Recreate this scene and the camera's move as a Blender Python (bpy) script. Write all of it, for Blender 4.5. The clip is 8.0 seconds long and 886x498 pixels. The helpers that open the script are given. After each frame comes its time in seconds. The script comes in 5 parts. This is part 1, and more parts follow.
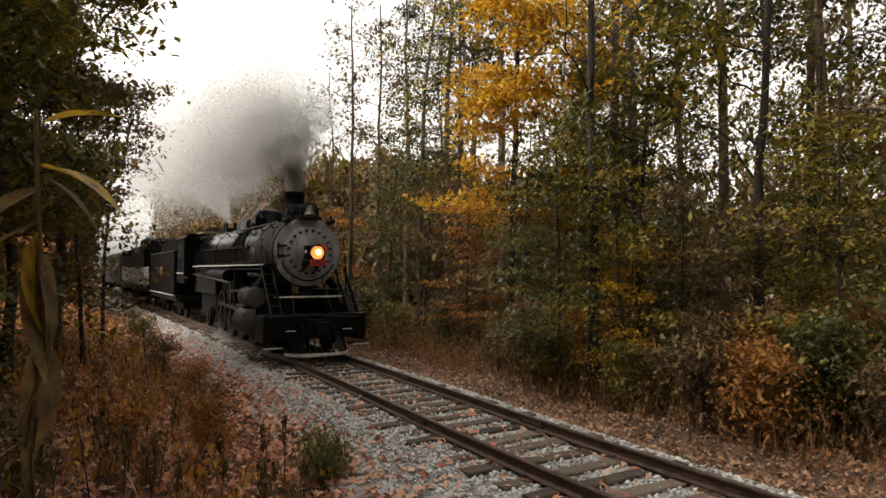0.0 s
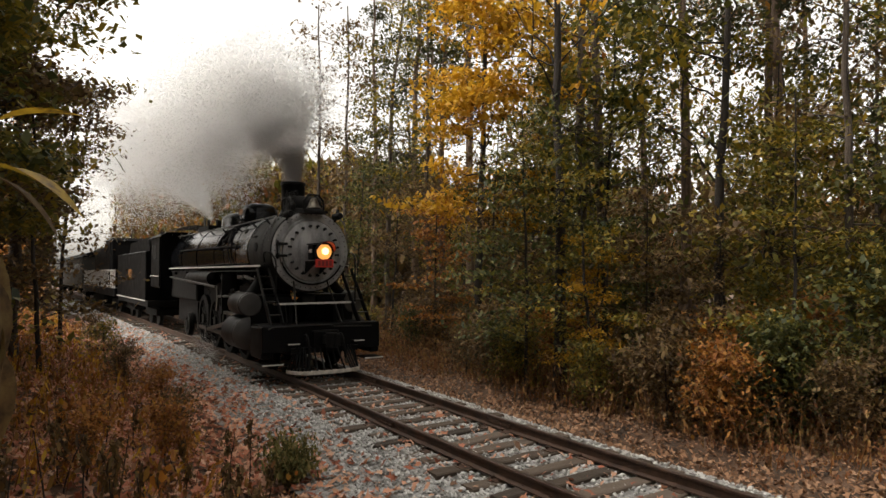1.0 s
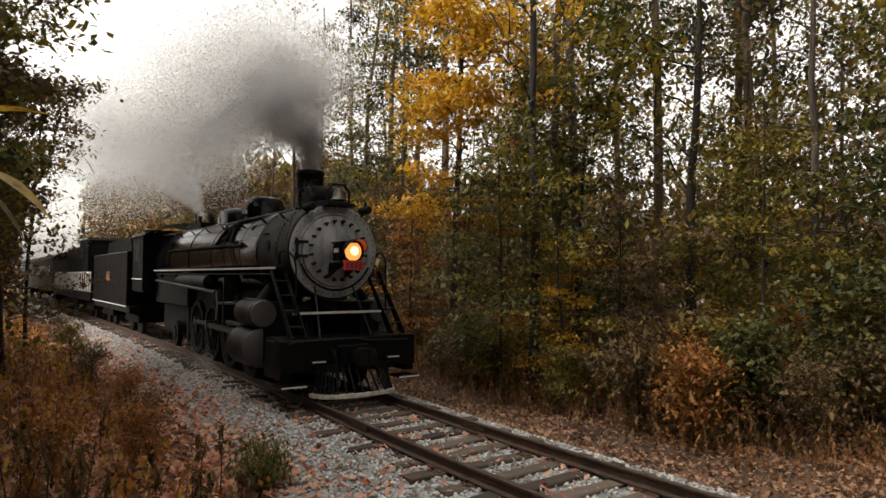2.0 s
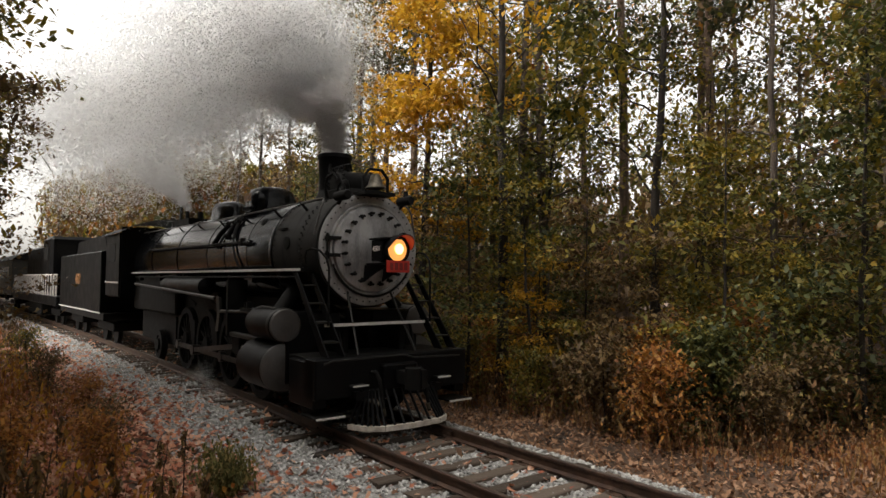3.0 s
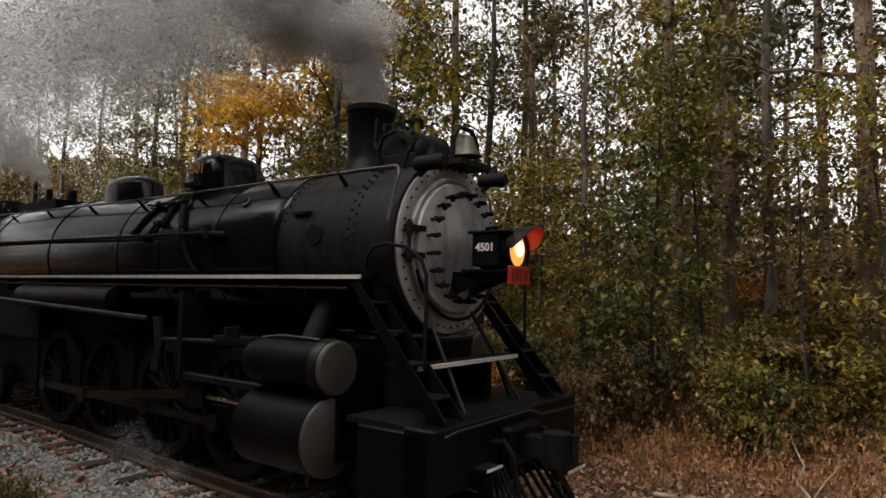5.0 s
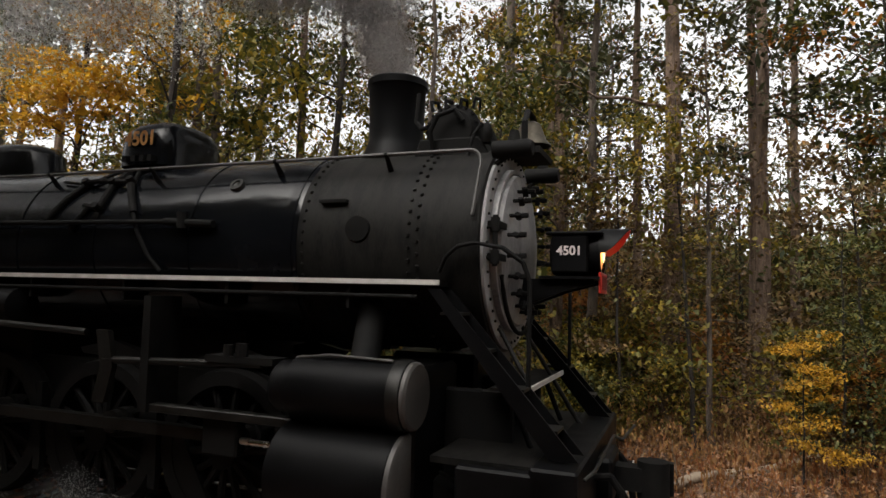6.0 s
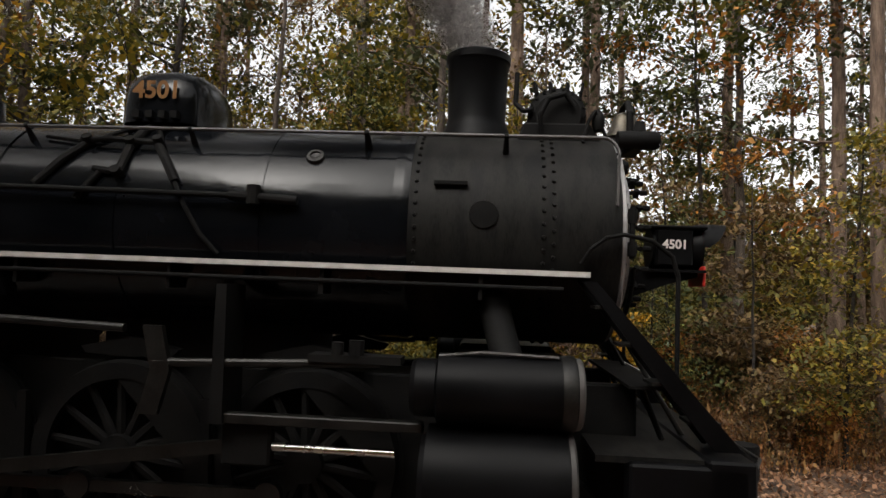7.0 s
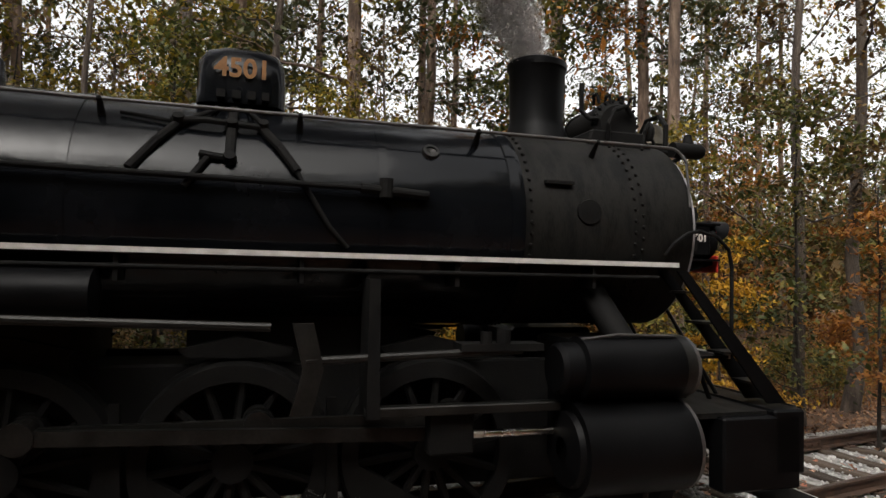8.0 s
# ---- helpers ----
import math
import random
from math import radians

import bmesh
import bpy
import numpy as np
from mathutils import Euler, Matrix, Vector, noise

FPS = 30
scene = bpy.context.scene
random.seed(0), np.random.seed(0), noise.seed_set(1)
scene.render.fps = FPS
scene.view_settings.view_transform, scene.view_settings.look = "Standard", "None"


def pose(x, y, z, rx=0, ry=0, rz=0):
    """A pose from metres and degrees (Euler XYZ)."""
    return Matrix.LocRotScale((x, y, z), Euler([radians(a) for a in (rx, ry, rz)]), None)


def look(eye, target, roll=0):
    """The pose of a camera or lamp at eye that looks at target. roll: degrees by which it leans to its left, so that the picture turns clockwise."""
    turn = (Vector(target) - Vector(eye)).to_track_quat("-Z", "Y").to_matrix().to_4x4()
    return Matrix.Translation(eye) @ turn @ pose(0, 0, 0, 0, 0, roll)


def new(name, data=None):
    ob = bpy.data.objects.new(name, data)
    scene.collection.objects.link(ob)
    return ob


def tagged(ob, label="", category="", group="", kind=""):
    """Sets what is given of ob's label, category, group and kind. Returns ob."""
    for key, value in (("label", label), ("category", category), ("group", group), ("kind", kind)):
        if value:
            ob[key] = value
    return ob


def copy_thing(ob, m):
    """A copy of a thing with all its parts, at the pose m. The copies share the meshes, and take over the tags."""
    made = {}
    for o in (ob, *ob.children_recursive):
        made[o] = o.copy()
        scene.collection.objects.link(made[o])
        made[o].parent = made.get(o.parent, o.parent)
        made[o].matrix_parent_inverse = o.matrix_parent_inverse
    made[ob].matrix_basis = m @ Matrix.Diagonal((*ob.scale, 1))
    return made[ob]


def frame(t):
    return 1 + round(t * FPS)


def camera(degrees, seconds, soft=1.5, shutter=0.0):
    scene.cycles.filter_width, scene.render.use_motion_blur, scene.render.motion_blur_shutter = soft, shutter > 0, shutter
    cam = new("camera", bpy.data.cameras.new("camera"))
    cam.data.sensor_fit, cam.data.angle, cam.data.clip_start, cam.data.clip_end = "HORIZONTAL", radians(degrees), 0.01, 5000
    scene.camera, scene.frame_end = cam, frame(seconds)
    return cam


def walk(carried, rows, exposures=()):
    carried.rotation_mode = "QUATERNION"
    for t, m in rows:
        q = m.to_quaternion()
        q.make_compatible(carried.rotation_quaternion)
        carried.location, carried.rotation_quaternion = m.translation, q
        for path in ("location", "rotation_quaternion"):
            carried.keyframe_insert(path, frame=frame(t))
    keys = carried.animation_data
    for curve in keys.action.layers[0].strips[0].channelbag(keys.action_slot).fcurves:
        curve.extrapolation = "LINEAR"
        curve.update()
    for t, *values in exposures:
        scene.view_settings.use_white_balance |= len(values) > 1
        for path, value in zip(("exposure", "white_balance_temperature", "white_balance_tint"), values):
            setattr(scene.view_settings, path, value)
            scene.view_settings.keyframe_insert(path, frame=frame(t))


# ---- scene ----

cam = camera(69.98, 8.0)
EYE_Z = 2.334
PATH = [
    (0.0, pose(0, 0, EYE_Z, 91.93, -0.13, 62.20)),
    (0.5, pose(0, 0, EYE_Z, 92.01, -0.26, 60.78)),
    (1.0, pose(0, 0, EYE_Z, 92.09, 0.02, 59.30)),
    (1.5, pose(0, 0, EYE_Z, 92.27, -0.04, 58.14)),
    (3.0, pose(0, 0, EYE_Z, 92.75, -0.33, 54.20)),
    (3.5, pose(0, 0, EYE_Z, 92.86, -0.28, 51.91)),
    (4.0, pose(0, 0, EYE_Z, 93.08, -0.75, 48.33)),
    (4.2, pose(0, 0, EYE_Z, 93.42, -0.63, 46.48)),
    (5.3, pose(0, 0, EYE_Z, 94.22, -1.30, 35.11)),
    (5.5, pose(0, 0, EYE_Z, 94.47, -1.27, 31.97)),
    (6.0, pose(0, 0, EYE_Z, 94.67, -1.68, 24.91)),
    (6.5, pose(0, 0, EYE_Z, 93.81, -1.82, 18.19)),
    (7.0, pose(0, 0, EYE_Z, 93.54, -2.21, 11.02)),
    (7.5, pose(0, 0, EYE_Z, 93.03, -1.82, 4.12)),
    (8.0, pose(0, 0, EYE_Z, 92.45, -1.22, -3.51)),
]
walk(cam, PATH, exposures=[(0.0, 1.25, 7300, 10), (4.0, 1.26, 6900, 10), (8.0, 1.15, 6750, 10)])

# ---- world and light: an even, bright overcast sky ----
world = bpy.data.worlds.new("overcast")
scene.world = world
world.use_nodes = True
wt = world.node_tree
wt.nodes.clear()
sky = wt.nodes.new("ShaderNodeTexSky")
sky.sky_type, sky.sun_disc = "NISHITA", False
sky.sun_elevation, sky.sun_rotation = radians(48), radians(200)
sky.air_density, sky.dust_density, sky.ozone_density = 1.0, 4.0, 1.0
grey = wt.nodes.new("ShaderNodeHueSaturation")
grey.inputs["Saturation"].default_value = 0.12
back = wt.nodes.new("ShaderNodeBackground")
back.inputs["Strength"].default_value = 0.15
wout = wt.nodes.new("ShaderNodeOutputWorld")
wt.links.new(sky.outputs[0], grey.inputs["Color"])
wt.links.new(grey.outputs[0], back.inputs["Color"])
wt.links.new(back.outputs[0], wout.inputs["Surface"])
sun = new("sun", bpy.data.lights.new("sun", "SUN"))
sun.data.energy, sun.data.angle, sun.data.color = 0.5, radians(60), (1.0, 0.97, 0.92)
sun.matrix_basis = look((0, 0, 30), (7, 19, -8))


# ---- materials ----
def mat(name, colors, rough=0.8, metal=0.0, scale=3.0, fine=40.0, bump=0.3, dist=0.01, island=False, obj=False, translucent=0.0, spec=0.5, coat=0.0, stretch=(1, 1, 1), rough_var=0.15):
    """A surface whose colour runs through `colors` by two scales of noise (or by loose piece, or by object)."""
    m = bpy.data.materials.new(name)
    m.use_nodes = True
    t = m.node_tree
    b = t.nodes["Principled BSDF"]
    co = t.nodes.new("ShaderNodeTexCoord")
    mp = t.nodes.new("ShaderNodeMapping")
    mp.inputs["Scale"].default_value = stretch
    t.links.new(co.outputs["Object"], mp.inputs["Vector"])
    n1 = t.nodes.new("ShaderNodeTexNoise")
    n1.inputs["Scale"].default_value, n1.inputs["Detail"].default_value = scale, 5
    n2 = t.nodes.new("ShaderNodeTexNoise")
    n2.inputs["Scale"].default_value, n2.inputs["Detail"].default_value = fine, 3
    for n in (n1, n2):
        t.links.new(mp.outputs[0], n.inputs["Vector"])
    mix = t.nodes.new("ShaderNodeMath")
    mix.operation = "MULTIPLY_ADD"
    mix.inputs[1].default_value = 0.35
    t.links.new(n2.outputs["Fac"], mix.inputs[0])
    src = n1.outputs["Fac"]
    if island or obj:
        g = t.nodes.new("ShaderNodeNewGeometry" if island else "ShaderNodeObjectInfo")
        add = t.nodes.new("ShaderNodeMath")
        add.operation = "MULTIPLY_ADD"
        add.inputs[1].default_value, add.inputs[2].default_value = 0.75, -0.08
        t.links.new(g.outputs["Random Per Island" if island else "Random"], add.inputs[0])
        half = t.nodes.new("ShaderNodeMath")
        half.operation = "MULTIPLY_ADD"
        half.inputs[1].default_value = 0.35
        t.links.new(n1.outputs["Fac"], half.inputs[0])
        t.links.new(add.outputs[0], half.inputs[2])
        src = half.outputs[0]
        mix.inputs[1].default_value = 0.08
    off = t.nodes.new("ShaderNodeMath")
    off.operation = "SUBTRACT"
    off.inputs[1].default_value = 0.175 if not (island or obj) else 0.1
    t.links.new(src, off.inputs[0])
    t.links.new(off.outputs[0], mix.inputs[2])
    ramp = t.nodes.new("ShaderNodeValToRGB")
    lo, hi = (0.32, 0.68) if not (island or obj) else (0.05, 0.85)
    els = ramp.color_ramp.elements
    while len(els) < len(colors):
        els.new(0.5)
    for i, c in enumerate(colors):
        els[i].position = lo + (hi - lo) * i / max(1, len(colors) - 1)
        els[i].color = (*c, 1)
    t.links.new(mix.outputs[0], ramp.inputs["Fac"])
    t.links.new(ramp.outputs["Color"], b.inputs["Base Color"])
    b.inputs["Metallic"].default_value = metal
    b.inputs["Specular IOR Level"].default_value = spec
    b.inputs["Coat Weight"].default_value = coat
    rr = t.nodes.new("ShaderNodeMapRange")
    rr.inputs["To Min"].default_value, rr.inputs["To Max"].default_value = max(0.03, rough - rough_var), min(1, rough + rough_var)
    t.links.new(n1.outputs["Fac"], rr.inputs["Value"])
    t.links.new(rr.outputs[0], b.inputs["Roughness"])
    if bump:
        bp = t.nodes.new("ShaderNodeBump")
        bp.inputs["Strength"].default_value, bp.inputs["Distance"].default_value = bump, dist
        t.links.new(n2.outputs["Fac"], bp.inputs["Height"])
        t.links.new(bp.outputs[0], b.inputs["Normal"])
    if translucent:
        tr = t.nodes.new("ShaderNodeBsdfTranslucent")
        t.links.new(ramp.outputs["Color"], tr.inputs["Color"])
        ms = t.nodes.new("ShaderNodeMixShader")
        ms.inputs[0].default_value = translucent
        t.links.new(b.outputs[0], ms.inputs[1])
        t.links.new(tr.outputs[0], ms.inputs[2])
        t.links.new(ms.outputs[0], t.nodes["Material Output"].inputs["Surface"])
    return m


def glow(name, color, strength):
    m = bpy.data.materials.new(name)
    m.use_nodes = True
    b = m.node_tree.nodes["Principled BSDF"]
    b.inputs["Base Color"].default_value = (*color, 1)
    b.inputs["Emission Color"].default_value = (*color, 1)
    b.inputs["Emission Strength"].default_value = strength
    return m


M = {
    "black": mat("black_paint", [(0.0022, 0.0022, 0.0025), (0.0048, 0.0048, 0.0053)], 0.45, 0, 2.5, 60, 0.08, 0.002, spec=0.10),
    "jacket": mat("boiler_jacket_paint", [(0.0025, 0.003, 0.004), (0.006, 0.0065, 0.008)], 0.15, 0, 1.6, 9, 0.16, 0.01, spec=0.22, rough_var=0.08),
    "smokebox": mat("smokebox_graphite", [(0.003, 0.003, 0.003), (0.013, 0.0122, 0.011), (0.005, 0.005, 0.005)], 0.6, 0.0, 2.2, 30, 0.2, 0.003, spec=0.14, stretch=(2.5, 1, 0.6)),
    "front": mat("smokebox_front_grey", [(0.15, 0.148, 0.15), (0.27, 0.265, 0.265), (0.36, 0.352, 0.35)], 0.5, 0.2, 2.5, 25, 0.15, 0.003, stretch=(1, 1.6, 0.7)),
    "dark": mat("dark_iron", [(0.0032, 0.0032, 0.0034), (0.008, 0.0075, 0.007)], 0.75, 0, 5, 50, 0.3, 0.004, spec=0.15),
    "steel": mat("oily_steel", [(0.008, 0.0075, 0.007), (0.02, 0.019, 0.017)], 0.45, 0.5, 5, 40, 0.15, 0.003),
    "bright": mat("bright_steel", [(0.5, 0.47, 0.42), (0.7, 0.67, 0.6)], 0.25, 1.0, 6, 60, 0.1, 0.002),
    "white": mat("white_edge_paint", [(0.45, 0.43, 0.4), (0.62, 0.6, 0.57)], 0.6, 0, 8, 60, 0.2, 0.002),
    "cream": mat("worn_cream_paint", [(0.34, 0.30, 0.25), (0.6, 0.56, 0.5)], 0.65, 0, 9, 60, 0.3, 0.003),
    "cover": mat("cylinder_cover_grey", [(0.045, 0.042, 0.04), (0.075, 0.07, 0.066)], 0.5, 0.2, 3, 30, 0.15, 0.003),
    "red": mat("red_plate", [(0.42, 0.02, 0.015), (0.55, 0.03, 0.02)], 0.45, 0, 10, 80, 0.15, 0.002),
    "redtext": mat("dark_red_figures", [(0.16, 0.01, 0.01), (0.2, 0.015, 0.012)], 0.5, 0, 10, 80, 0.1, 0.002),
    "gold": mat("gold_figures", [(0.2, 0.085, 0.024), (0.27, 0.12, 0.033)], 0.5, 0, 10, 80, 0.1, 0.001),
    "whitetext": mat("white_figures", [(0.62, 0.55, 0.52), (0.75, 0.68, 0.64)], 0.5, 0, 10, 80, 0.1, 0.001),
    "brass": mat("bell_bronze", [(0.045, 0.038, 0.028), (0.11, 0.095, 0.07)], 0.45, 0.6, 6, 40, 0.1, 0.002),
    "coach": mat("coach_green_paint", [(0.02, 0.022, 0.018), (0.045, 0.04, 0.032)], 0.45, 0, 1.5, 30, 0.08, 0.002),
    "lamp": glow("lamp_lens", (1.0, 0.46, 0.12), 0.36),
    "bulb": glow("lamp_bulb", (1.0, 0.72, 0.36), 1.1),
    "rail": mat("rusty_rail", [(0.035, 0.02, 0.014), (0.09, 0.05, 0.032)], 0.6, 0.3, 6, 50, 0.25, 0.003),
    "railhead": mat("worn_rail_head", [(0.09, 0.06, 0.045), (0.16, 0.125, 0.105)], 0.4, 0.7, 5, 60, 0.1, 0.001),
    "tie": mat("weathered_tie", [(0.035, 0.025, 0.018), (0.085, 0.062, 0.045), (0.15, 0.115, 0.09)], 0.9, 0, 2, 22, 0.8, 0.012, obj=True, stretch=(5, 0.7, 5)),
    "stone": mat("ballast_limestone", [(0.22, 0.215, 0.205), (0.46, 0.455, 0.44), (0.66, 0.655, 0.64)], 0.9, 0, 9, 60, 0.3, 0.004, island=True),
    "soil": mat("soil_and_rotten_leaves", [(0.035, 0.022, 0.014), (0.09, 0.05, 0.03), (0.17, 0.10, 0.062)], 0.95, 0, 1.6, 26, 0.9, 0.03),
    "gravelbed": mat("gravel_bed", [(0.10, 0.096, 0.09), (0.28, 0.275, 0.265), (0.42, 0.415, 0.405)], 0.95, 0, 6, 30, 1.0, 0.03),
    "litter": mat("fallen_leaves", [(0.2, 0.06, 0.034), (0.44, 0.15, 0.085), (0.58, 0.27, 0.16), (0.64, 0.4, 0.28), (0.4, 0.19, 0.1)], 0.8, 0, 0.7, 30, 0.2, 0.003, island=True, translucent=0.15),
    "dryleaf": mat("forest_floor_leaves", [(0.10, 0.05, 0.027), (0.23, 0.12, 0.065), (0.36, 0.20, 0.115), (0.42, 0.27, 0.175)], 0.85, 0, 0.5, 30, 0.2, 0.003, island=True, translucent=0.15),
    "weed": mat("dry_brown_weeds", [(0.07, 0.035, 0.018), (0.18, 0.09, 0.036), (0.32, 0.17, 0.06), (0.16, 0.12, 0.04)], 0.85, 0, 0.6, 20, 0.2, 0.003, island=True, translucent=0.25),
    "rust_weed": mat("rust_red_weeds", [(0.15, 0.055, 0.024), (0.30, 0.12, 0.038), (0.27, 0.16, 0.055)], 0.85, 0, 0.6, 20, 0.2, 0.003, island=True, translucent=0.25),
    "grassy": mat("green_sprigs", [(0.08, 0.085, 0.025), (0.17, 0.16, 0.05), (0.32, 0.24, 0.09)], 0.8, 0, 2, 20, 0.2, 0.003, island=True, translucent=0.3),
    "bark": mat("grey_brown_bark", [(0.03, 0.022, 0.017), (0.075, 0.056, 0.043), (0.12, 0.095, 0.075)], 0.95, 0, 2.5, 22, 0.9, 0.03, stretch=(3, 3, 0.5)),
    "darkbark": mat("dark_bark", [(0.012, 0.009, 0.008), (0.035, 0.026, 0.02)], 0.95, 0, 3, 22, 0.8, 0.02, stretch=(3, 3, 0.5)),
    "pinebark": mat("pine_bark", [(0.06, 0.038, 0.026), (0.13, 0.085, 0.06), (0.2, 0.14, 0.10)], 0.95, 0, 3, 16, 1.0, 0.04, stretch=(3, 3, 0.6)),
    "log": mat("bleached_log", [(0.12, 0.09, 0.06), (0.27, 0.21, 0.155), (0.36, 0.3, 0.23)], 0.9, 0, 4, 30, 0.6, 0.01),
    "yellow": mat("golden_leaves", [(0.30, 0.14, 0.012), (0.52, 0.28, 0.02), (0.62, 0.36, 0.035), (0.36, 0.24, 0.03)], 0.6, 0, 0.8, 20, 0, island=True, translucent=0.45),
    "olive": mat("olive_leaves", [(0.05, 0.055, 0.012), (0.13, 0.12, 0.02), (0.25, 0.19, 0.024), (0.36, 0.22, 0.025)], 0.6, 0, 0.5, 20, 0, island=True, translucent=0.4),
    "green": mat("dull_green_leaves", [(0.025, 0.035, 0.012), (0.055, 0.068, 0.018), (0.11, 0.11, 0.024), (0.2, 0.155, 0.027)], 0.6, 0, 0.5, 20, 0, island=True, translucent=0.4),
    "orange": mat("orange_leaves", [(0.14, 0.05, 0.015), (0.30, 0.11, 0.02), (0.42, 0.18, 0.03), (0.22, 0.14, 0.035)], 0.6, 0, 0.6, 20, 0, island=True, translucent=0.4),
    "brown": mat("brown_leaves", [(0.05, 0.03, 0.015), (0.11, 0.065, 0.026), (0.19, 0.115, 0.04), (0.12, 0.10, 0.035)], 0.7, 0, 0.5, 20, 0, island=True, translucent=0.35),
    "needle": mat("pine_needles", [(0.025, 0.032, 0.014), (0.06, 0.065, 0.026), (0.11, 0.10, 0.04)], 0.7, 0, 0.5, 20, 0, island=True, translucent=0.3),
    "bigleaf": mat("spotted_yellow_leaf", [(0.10, 0.055, 0.015), (0.34, 0.22, 0.02), (0.42, 0.28, 0.03)], 0.6, 0, 26, 90, 0.2, 0.002, translucent=0.4),
    "deadleaf": mat("withered_leaf", [(0.05, 0.03, 0.013), (0.14, 0.09, 0.035), (0.2, 0.15, 0.06)], 0.8, 0, 20, 90, 0.3, 0.002, translucent=0.3),
}


# ---- mesh helpers ----
def mesh_np(name, verts, faces, material, smooth=False):
    """A mesh from arrays: verts (n, 3) and faces (m, k), all faces with k corners."""
    me = bpy.data.meshes.new(name)
    verts, faces = np.asarray(verts, np.float32), np.asarray(faces, np.int32)
    me.vertices.add(len(verts))
    me.vertices.foreach_set("co", verts.ravel())
    k = faces.shape[1]
    me.loops.add(faces.size)
    me.loops.foreach_set("vertex_index", faces.ravel())
    me.polygons.add(len(faces))
    me.polygons.foreach_set("loop_start", np.arange(0, faces.size, k, dtype=np.int32))
    me.update(calc_edges=True)
    if smooth:
        me.polygons.foreach_set("use_smooth", np.ones(len(faces), bool))
    me.materials.append(M[material] if isinstance(material, str) else material)
    return me


def done(bm, name, material, smooth=False, bevel=0.0):
    if bevel:
        bmesh.ops.bevel(bm, geom=bm.edges[:], offset=bevel, segments=1, affect="EDGES", clamp_overlap=True)
    me = bpy.data.meshes.new(name)
    bm.to_mesh(me)
    bm.free()
    if smooth:
        for p in me.polygons:
            p.use_smooth = True
        me.set_sharp_from_angle(angle=radians(38))
    me.materials.append(M[material] if isinstance(material, str) else material)
    return me


def part(name, bm, material, parent=None, label="", smooth=False, bevel=0.0, at=None):
    me = done(bm, name, material, smooth, bevel) if isinstance(bm, bmesh.types.BMesh) else bm
    ob = new(name, me)
    ob.parent = parent
    if at is not None:
        ob.matrix_basis = at
    if label:
        ob["label"] = label
    return ob


def box(bm, x0, x1, y0, y1, z0, z1):
    bmesh.ops.create_cube(bm, size=1, matrix=Matrix.Translation(((x0 + x1) / 2, (y0 + y1) / 2, (z0 + z1) / 2)) @ Matrix.Diagonal((x1 - x0, y1 - y0, z1 - z0, 1)))
    return bm


def boxed(*args):
    return box(bmesh.new(), *args)


def rod(bm, a, b, r, r2=None, seg=10, caps=True):
    a, b = Vector(a), Vector(b)
    d = b - a
    m = Matrix.Translation((a + b) / 2) @ d.to_track_quat("Z", "Y").to_matrix().to_4x4()
    bmesh.ops.create_cone(bm, cap_ends=caps, segments=seg, radius1=r, radius2=r if r2 is None else r2, depth=d.length, matrix=m)
    return bm


def pipe(bm, pts, r, seg=8):
    pts = [Vector(p) for p in pts]
    for a, b in zip(pts, pts[1:]):
        rod(bm, a, b, r, seg=seg)
    for p in pts[1:-1]:
        bmesh.ops.create_icosphere(bm, subdivisions=1, radius=r * 1.02, matrix=Matrix.Translation(p))
    return bm


def lathe(bm, profile, axis="x", seg=40, centre=(0, 0, 0), close=False):
    """Turns a profile of (along, radius) round an axis through centre."""
    rings = []
    for s, r in profile:
        ring = []
        for i in range(seg):
            a = 2 * math.pi * i / seg
            c, d = r * math.cos(a), r * math.sin(a)
            v = {"x": (s, c, d), "y": (c, s, d), "z": (c, d, s)}[axis]
            ring.append(bm.verts.new(Vector(v) + Vector(centre)))
        rings.append(ring)
    for p, q in zip(rings, rings[1:]):
        for i in range(seg):
            j = (i + 1) % seg
            bm.faces.new((p[i], p[j], q[j], q[i]))
    for ring in (rings[0], rings[-1]):
        if close:
            bm.faces.new(ring)
    bmesh.ops.recalc_face_normals(bm, faces=bm.faces[:])
    return bm


def plate(bm, outline, y0, y1):
    """An outline of (x, z) given a thickness from y0 to y1."""
    a = [bm.verts.new((x, y0, z)) for x, z in outline]
    b = [bm.verts.new((x, y1, z)) for x, z in outline]
    bm.faces.new(a)
    bm.faces.new(b[::-1])
    n = len(a)
    for i in range(n):
        bm.faces.new((a[i], b[i], b[(i + 1) % n], a[(i + 1) % n]))
    bmesh.ops.recalc_face_normals(bm, faces=bm.faces[:])
    return bm


def bolts(bm, places, axis, r=0.016, h=0.02):
    for p in places:
        rod(bm, Vector(p), Vector(p) + Vector(axis) * h, r, r * 0.7, seg=6)
    return bm


